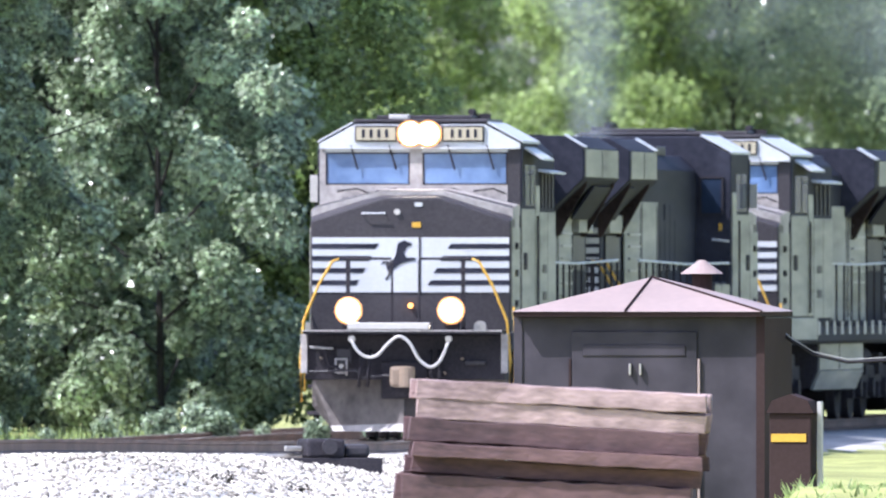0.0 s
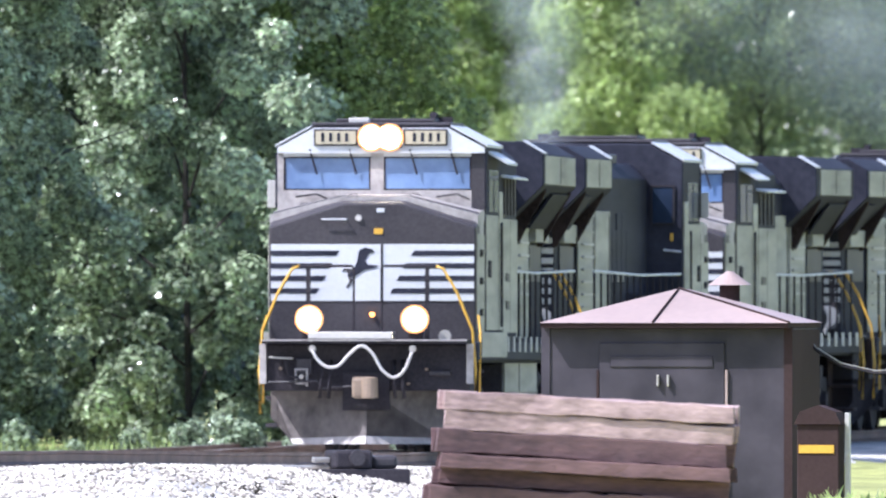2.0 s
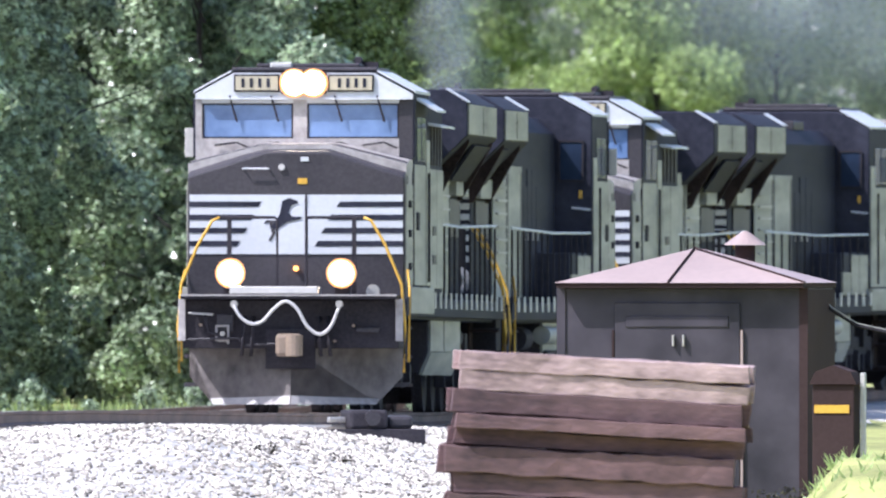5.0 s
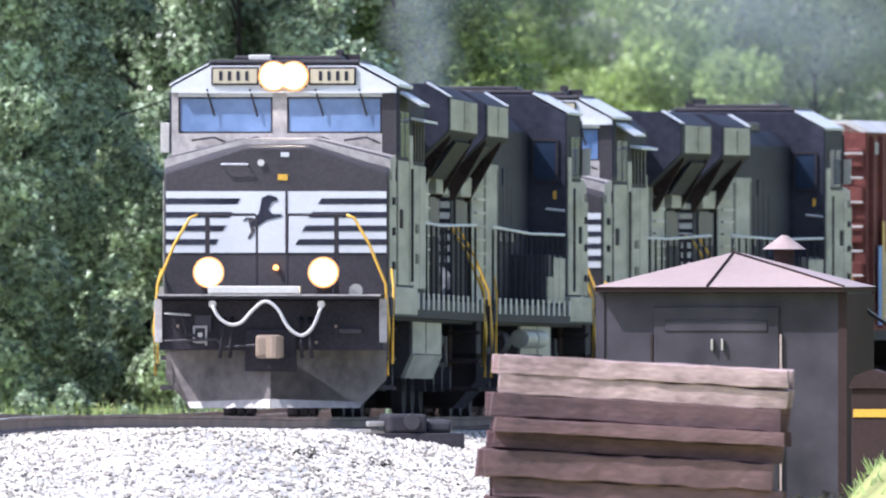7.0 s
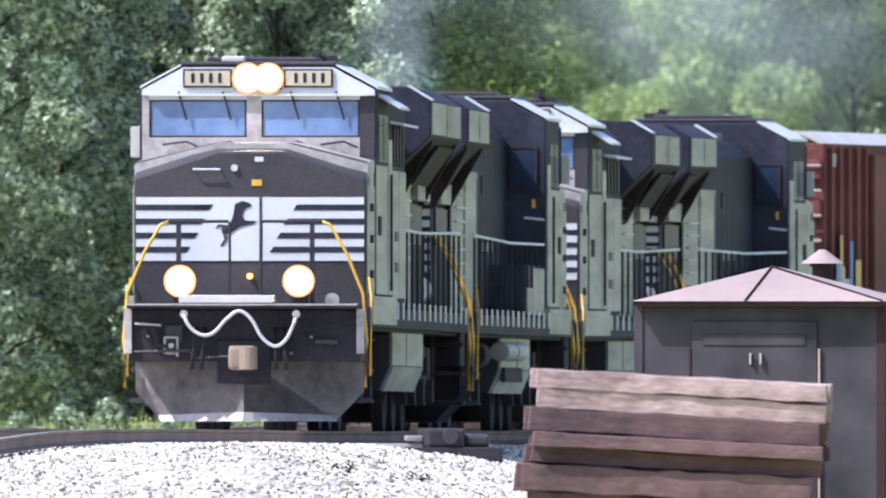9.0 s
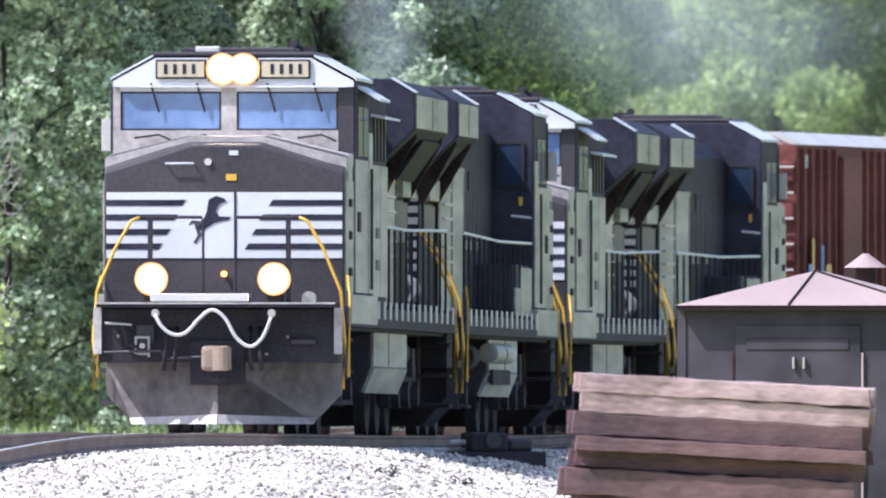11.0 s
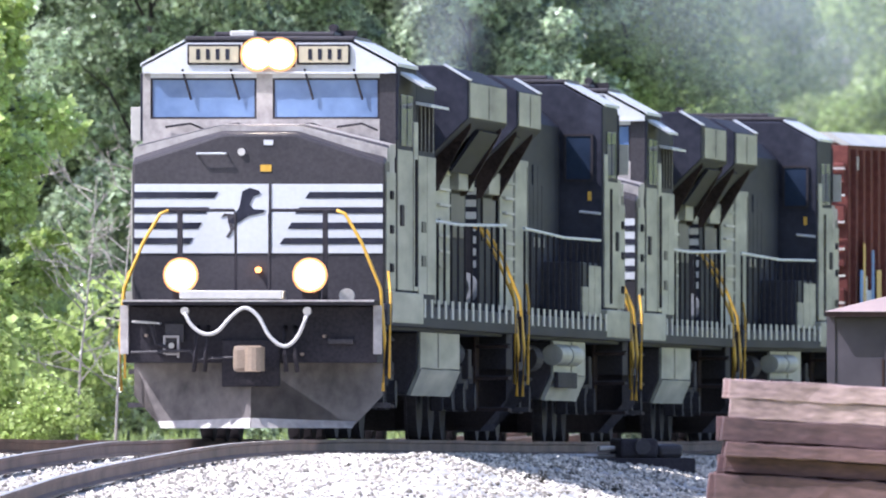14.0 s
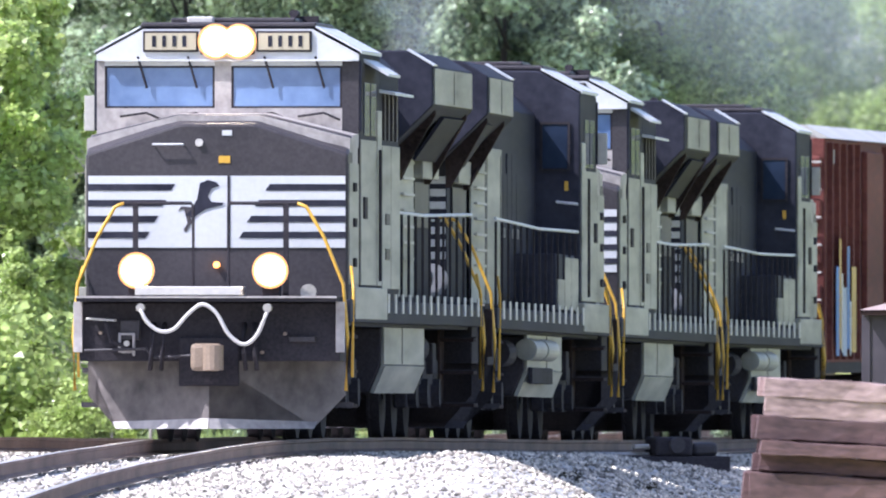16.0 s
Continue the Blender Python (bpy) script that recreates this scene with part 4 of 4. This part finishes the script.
def build_switch_machine():
    at = beside(322, 2.8)
    g = new("switch_machine")
    g.matrix_basis = pose(at.x, at.y, ground_z(at.x, at.y) + 0.12, 0, 0, 8)
    part("housing", box((-0.4, 0.08, -0.5, 0.5, 0.0, 0.24), bevel=0.04), UNDER, g)
    part("motor_cover", box((0.1, 0.42, -0.35, 0.3, 0.0, 0.17), bevel=0.05), DUST, g)
    part("gear_cover", disc(-0.12, -0.52, 0.14, 0.1, 0.08, "Y", 14), DUST, g)
    for y in (-0.42, 0.42):
        part("base_timber", box((-0.7, 0.55, y - 0.12, y + 0.12, -0.3, 0.0), bevel=0.01), UNDER, g)
    part("crank_arm", box((-0.62, -0.4, -0.1, 0.1, 0.08, 0.15), bevel=0.02), STEEL, g)
    part("throw_rod", tube([(-0.4, 0, 0.02), (-1.3, 0, 0.02)], 0.03, 8), STEEL, g)
    tagged(g, "low black switch machine beside the rail", "switch machine")


build_switch_machine()


# ---- trees and weeds ----
def leaf_cloud(centres, n, size, seed, squash=0.8):
    """Many small bent leaf sprays round the given (centre, radius) lobes, as one mesh."""
    rng = np.random.default_rng(seed)
    w = np.array([r * r for _, r in centres])
    pick = rng.choice(len(centres), n, p=w / w.sum())
    c = np.array([tuple(c) for c, _ in centres])[pick]
    r = np.array([r for _, r in centres])[pick]
    d = rng.normal(size=(n, 3))
    d /= np.linalg.norm(d, axis=1)[:, None]
    pos = c + d * (r * rng.uniform(0.45, 1.08, n) ** 0.7)[:, None] * np.array([1, 1, squash])
    nrm = rng.normal(size=(n, 3)) * 0.55 + d * 0.55 + np.array([0, 0, 0.6])
    nrm /= np.linalg.norm(nrm, axis=1)[:, None]
    a = np.cross(nrm, rng.normal(size=(n, 3)))
    a /= np.linalg.norm(a, axis=1)[:, None]
    b = np.cross(nrm, a)
    s = size * rng.uniform(0.5, 1.5, n)[:, None]
    quad = np.stack([pos - b * s * 0.42, pos + a * s * 0.5 + nrm * s * 0.16, pos + b * s * 0.42, pos - a * s * 0.5 + nrm * s * 0.1], 1).reshape(-1, 3)
    me = bpy.data.meshes.new("leaves")
    me.from_pydata(quad.tolist(), [], np.arange(4 * n).reshape(-1, 4).tolist())
    return me


def tree_meshes(seed, height, spread, low, n, size, leaf, lobes=26, clump=(0.14, 0.40), limb=1):
    rnd = random.Random(seed)
    trunk = bmesh.new()
    tube([(0, 0, -0.5), (0.1, 0.05, height * 0.3), (-0.05, 0.1, height * 0.6), (0.05, 0, height * 0.92)], 0.075, 8, trunk, 0.3)
    cs = []
    for k in range(lobes):
        z = low + (height - low) * (k + 0.5) / lobes
        f = (z - low) / (height - low)
        rad = spread * (0.55 + 0.9 * f * (1 - f) * 2) * rnd.uniform(0.55, 1.0)
        a = k * 2.4 + rnd.uniform(-0.5, 0.5)
        reach = rnd.uniform(0.3, 0.9)
        c = Vector((math.cos(a) * rad * reach, math.sin(a) * rad * reach, z))
        cs.append((c, spread * rnd.uniform(*clump)))
        if k % limb == 0:
            tube([(0, 0, max(0.5, z - rad * 0.5)), (c.x * 0.5, c.y * 0.5, z - rad * 0.15), c], 0.035, 5, trunk, 0.3)
    crown = leaf_cloud(cs, n, size, seed)
    crown.materials.append(leaf)
    return mesh_of(trunk, BARK), crown


def plant(meshes, x, y, scale=1.0, turn=0.0, label="", name="tree", group=""):
    t = new(name)
    t.matrix_basis = pose(x, y, ground_z(x, y), 0, 0, turn) @ Matrix.Scale(scale, 4)
    part("trunk", meshes[0], None, t)
    part("crown", meshes[1], None, t)
    return tagged(t, label, "tree", group=group)


DARK_TREES = [tree_meshes(k, 13.0, 4.3, 0.2, 50000, 0.125, LEAF_DARK, 150, (0.065, 0.16), 9) for k in (1, 2, 3)]
rnd = random.Random(11)
for i, x in enumerate(np.arange(-17.5, -4.6, 1.6)):
    plant(DARK_TREES[i % 3], x + rnd.uniform(-0.5, 0.5), 432 + rnd.uniform(-8, 8), rnd.uniform(0.85, 1.15), rnd.uniform(0, 360),
          "tall dark green leafy tree in a dense row", group="trees of the dark wood")
for i, x in enumerate(np.arange(-17.0, -4.0, 2.1)):
    plant(DARK_TREES[(i + 1) % 3], x, 452 + rnd.uniform(-5, 5), rnd.uniform(1.1, 1.35), rnd.uniform(0, 360),
          "tall dark green leafy tree in a dense row", group="trees of the dark wood")
MID_TREES = [tree_meshes(k, 15.0, 3.8, 0.5, 36000, 0.13, LEAF_MID, 40) for k in (5, 6)]
LITE_TREES = [tree_meshes(k, 12.0, 3.4, 0.4, 36000, 0.13, LEAF_LITE, 36) for k in (7, 8)]
# Trees from x 28 on are unseen, added for reflections along the train.
for i, x in enumerate([*np.arange(-10.0, 24.0, 3.4), *np.arange(28.0, 76.0, 8.0)]):
    src = (MID_TREES + LITE_TREES)[(i * 3 + i // 2) % 4]
    plant(src, (x + rnd.uniform(-1, 1)) * 1.4, 900 + rnd.uniform(-20, 20), rnd.uniform(1.2, 1.7), rnd.uniform(0, 360),
          "leafy green tree far behind the track", group="trees far behind")
for i, x in enumerate(np.arange(-12.0, 28.0, 5.0)):
    plant(MID_TREES[i % 2], x * 1.45, 960 + rnd.uniform(-15, 15), rnd.uniform(1.7, 2.1), rnd.uniform(0, 360),
          "leafy green tree far behind the track", group="trees far behind")
for i, x in enumerate(np.arange(-14.0, 60.0, 6.0)):
    plant(MID_TREES[(i + 1) % 2], x * 1.5, 1020 + rnd.uniform(-15, 15), rnd.uniform(1.8, 2.3), rnd.uniform(0, 360),
          "leafy green tree far behind the track", group="trees far behind")
plant(LITE_TREES[0], -2.2, 452, 0.9, 40, "sunlit yellow green tree at the edge of the wood")
# sunlit young growth beside the second track
BUSH = [tree_meshes(k, 5.2, 1.5, 0.1, 14000, 0.11, LEAF_SUN, 30) for k in (15, 16)]
for i, (x, y, s) in enumerate(((-10.9, 350, 1.15), (-12.0, 357, 1.35), (-11.2, 366, 1.3), (-10.1, 368, 0.5), (-9.5, 362, 0.3), (-10.3, 345, 0.55), (-12.6, 372, 1.4))):
    plant(BUSH[i % 2], x, y, s, rnd.uniform(0, 360), "sunlit light green young tree beside the track", name="young_tree", group="young trees")


def dead_tree(x, y, height, seed):
    rnd = random.Random(seed)
    bm = bmesh.new()
    tube([(0, 0, -0.3), (0.08, 0, height * 0.35), (0.22, 0.05, height * 0.7), (0.3, 0, height)], 0.024, 7, bm, 0.25)
    for k in range(22):
        z = height * (0.2 + 0.78 * k / 22)
        s = rnd.choice((-1, 1))
        l = rnd.uniform(0.25, 0.85) * (1.15 - 0.5 * k / 22)
        p1 = Vector((0.2 * z / height + s * l * 0.5, rnd.uniform(-0.3, 0.3), z + rnd.uniform(0.05, 0.3)))
        p2 = p1 + Vector((s * l * 0.5, rnd.uniform(-0.2, 0.2), rnd.uniform(-0.05, 0.5)))
        tube([(0.25 * z / height, 0, z), p1, p2], 0.012, 5, bm, 0.3)
        for j in range(5):
            q = p1.lerp(p2, j / 5)
            tube([q, q + Vector((s * rnd.uniform(-0.05, 0.3), rnd.uniform(-0.1, 0.1), rnd.uniform(-0.15, 0.35)))], 0.006, 4, bm, 0.4)
    t = part("dead_tree", bm, PALEBARK, at=pose(x, y, ground_z(x, y)))
    tagged(t, "bare pale dead sapling with thin branches", "dead tree")


dead_tree(-8.6, 343, 4.4, 3)
dead_tree(-9.15, 344, 3.8, 8)


def scatter_stones():
    """Loose ballast stones over the shoulder of the track."""
    rng = np.random.default_rng(5)
    n = 44000
    base = np.array([(1, 0, 0), (-1, 0, 0), (0, 1, 0), (0, -1, 0), (0, 0, 1), (0, 0, -1)], float)
    tri = np.array([(0, 2, 4), (2, 1, 4), (1, 3, 4), (3, 0, 4), (2, 0, 5), (1, 2, 5), (3, 1, 5), (0, 3, 5)])
    ys = rng.uniform(226, 345, n)
    us = np.where(rng.random(n) < 0.8, rng.uniform(1.0, 6.5, n), rng.uniform(-6, 1.0, n))
    pts = np.empty((n, 3))
    for i in range(n):
        x = along(float(ys[i]), 1) + float(us[i])
        pts[i] = (x, ys[i], ground_z(x, float(ys[i])) + 0.012)
    size = rng.uniform(0.014, 0.044, n)
    v = base[None] * rng.uniform(0.6, 1.25, (n, 6, 1)) * size[:, None, None] * np.array([1, 1, 0.75])
    ang = rng.uniform(0, 6.28, n)
    c, s = np.cos(ang)[:, None], np.sin(ang)[:, None]
    vx, vy = v[..., 0] * c - v[..., 1] * s, v[..., 0] * s + v[..., 1] * c
    v = np.stack([vx, vy + v[..., 2] * 0.3, v[..., 2]], -1) + pts[:, None]
    f = (tri[None] + (np.arange(n) * 6)[:, None, None]).reshape(-1, 3)
    me = bpy.data.meshes.new("stones")
    me.from_pydata(v.reshape(-1, 3).tolist(), [], f.tolist())
    me.materials.append(STONE)
    tagged(new("ballast_stones", me), "loose pale grey ballast stones along the track", "ballast", kind="stuff")


scatter_stones()


def weeds(places, leaf, name, label, n, h, size, seed):
    for i, (x, y, s) in enumerate(places):
        cs = [(Vector((random.Random(seed + i * 9 + k).uniform(-0.35, 0.35), 0.1 * (k % 3), h * (0.25 + 0.12 * k))), h * 0.3) for k in range(5)]
        me = leaf_cloud(cs, n, size, seed + i, 1.0)
        me.materials.append(leaf)
        w = part(name, me, None, at=pose(x, y, ground_z(x, y) - 0.03) @ Matrix.Scale(s, 4))
        tagged(w, label, "weed", group=name + "s")


weeds([(4.35, 254, 0.55), (4.6, 256, 0.7), (4.95, 255, 0.6)], LEAF_LITE, "weed", "sunlit light green weed beside the cabinet", 500, 0.7, 0.09, 3)
weeds([(-2.49, 293.4, 0.5), (-1.67, 299.0, 0.42), (2.95, 255, 1.0), (3.1, 256, 0.8)], LEAF_SHADE, "dry_weed", "small dark weed clump in the ballast", 160, 0.4, 0.06, 30)
weeds([(-9.2 + 0.8 * k, 396 + (k * 7) % 9, 0.4 + 0.12 * (k % 4)) for k in range(15)], LEAF_DARK, "undergrowth_clump", "dark green undergrowth at the foot of the wood", 700, 0.9, 0.12, 60)
weeds([(-9.5 - 0.17 * k, 341 + (k * 5) % 11, 1.3 + 0.5 * ((k * 3) % 4)) for k in range(14)], LEAF_SUN, "low_bush", "low sunlit bush beside the track", 2600, 0.9, 0.048, 90)


def grass_tufts():
    rng = np.random.default_rng(8)
    n = 9000
    y = np.where(rng.random(n) < 0.5, rng.uniform(340, 420, n), rng.uniform(236, 300, n))
    vs, fs = [], []
    for i in range(n):
        xt = along(float(y[i]), 1)
        x = xt - rng.uniform(6.3, 16) if y[i] > 320 else rng.uniform(3.2, 8.5)
        z = ground_z(float(x), float(y[i]))
        h, a = rng.uniform(0.1, 0.4) * (1 if y[i] > 320 else 0.35), rng.uniform(0, 6.28)
        dx, dy = 0.02 * math.cos(a), 0.02 * math.sin(a)
        k = len(vs)
        vs += [(x - dx, y[i] - dy, z - 0.02), (x + dx, y[i] + dy, z - 0.02), (x + rng.uniform(-0.1, 0.1), y[i] + rng.uniform(-0.1, 0.1), z + h)]
        fs.append((k, k + 1, k + 2))
    me = bpy.data.meshes.new("grass")
    me.from_pydata(vs, [], fs)
    me.materials.append(LEAF_LITE)
    tagged(new("grass_tufts", me), "tufts of sunlit yellow green grass", "grass", kind="stuff")


grass_tufts()


# ---- exhaust ----
def build_plume():
    rnd = random.Random(21)
    plume = new("exhaust_smoke")

    def shell(seed):
        """The near half of an uneven ball of smoke."""
        bm = bmesh.new()
        bmesh.ops.create_icosphere(bm, subdivisions=4, radius=1.0)
        bmesh.ops.delete(bm, geom=[v for v in bm.verts if v.co.y > 0.05], context="VERTS")
        for v in bm.verts:
            v.co *= 1 + 0.12 * noise.noise(v.co * 1.6 + Vector((seed * 3.1, 0, 0)))
        return bm
    for k in range(11):
        f = k / 10
        r = 0.62 + 0.5 * f
        part("puff", shell(k), SMOKE, plume, at=pose(rnd.uniform(-0.2, 0.2) * (1 + f) - 0.25 * f, rnd.uniform(-0.6, 0.6), 0.05 + 5.4 * f)
             @ Matrix.Diagonal((r, r, r * 1.15, 1)), smooth=True)
    # older exhaust, thinned out and hanging over the rest of the train
    for k in range(7):
        r = rnd.uniform(2.2, 3.2)
        part("thin_puff", shell(20 + k), HAZE, plume, at=pose(rnd.uniform(-0.8, 0.8), 34 + 13 * k, rnd.uniform(1.4, 3.4)) @ Matrix.Diagonal((r, r, r * 0.8, 1)), smooth=True)
    return tagged(plume, "thin blue grey column of diesel exhaust smoke", "smoke")


plume = build_plume()

# ---- sleepers under the rails ----
sleeper = tie_mesh(40, TIE)
deck = tagged(new("track_ties"), "wooden ties bedded in ballast under the rails", "track ties", kind="structure")
for u, y0, count in ((0.0, 226.0, 180), (-4.2, 240.0, 110)):
    for k in range(count):
        y = y0 + 0.85 * k
        at = beside(y, u, -0.30)
        a = beside(y + 1, u) - beside(y - 1, u)
        part("tie", sleeper, None, deck, at=pose(at.x, at.y, at.z, 0, 0, -math.degrees(math.atan2(a.x, a.y))))


def front_run(t):
    """Run along the track of the leading coupler at t seconds."""
    return run_at(378.6 - 6.207 * t + 0.02341 * t * t + 1.15 / (1 + math.exp((t - 8) / 1.5))) - 1.5


def unit_pose(s_front, length, pivot, rev):
    a, b = on_track(s_front + pivot), on_track(s_front + length - pivot)
    back = (b - a).normalized()
    if rev:
        back = -back
    right = back.cross(Vector((0, 0, 1))).normalized()
    up = right.cross(back)
    mid = (a + b) / 2
    return Matrix(((right.x, back.x, up.x, mid.x), (right.y, back.y, up.y, mid.y), (right.z, back.z, up.z, mid.z), (0, 0, 0, 1)))


def roll_wheels(thing, radius, sign):
    """Each wheelset turns as far as its unit has run."""
    for o in thing.children:
        if o.name.startswith("wheelset"):
            c = o.matrix_basis.translation.copy()
            rows = []
            for k in range(129):
                t = k * 0.125
                ang = sign * (front_run(0) - front_run(t)) / radius
                rows.append((t, Matrix.Translation(c) @ Matrix.Rotation(ang, 4, "X")))
            walk(o, rows)


def motions():
    times = [0.5 * k for k in range(33)]
    for i, (unit, rev) in enumerate(UNITS):
        walk(unit, [(t, unit_pose(front_run(t) + 22.3 * i, 22.3, 4.9, rev)) for t in times])
        roll_wheels(unit, 0.53, -1 if rev else 1)
    for k, car in enumerate((boxcar, boxcar_next)):
        walk(car, [(t, unit_pose(front_run(t) + 89.2 + 17.4 * k, 17.4, 2.9, False)) for t in times])
    walk(plume, [(t, unit_pose(front_run(t) + 22.3, 22.3, 4.9, False) @ pose(0, -1.2, 4.4)) for t in times])


motions()
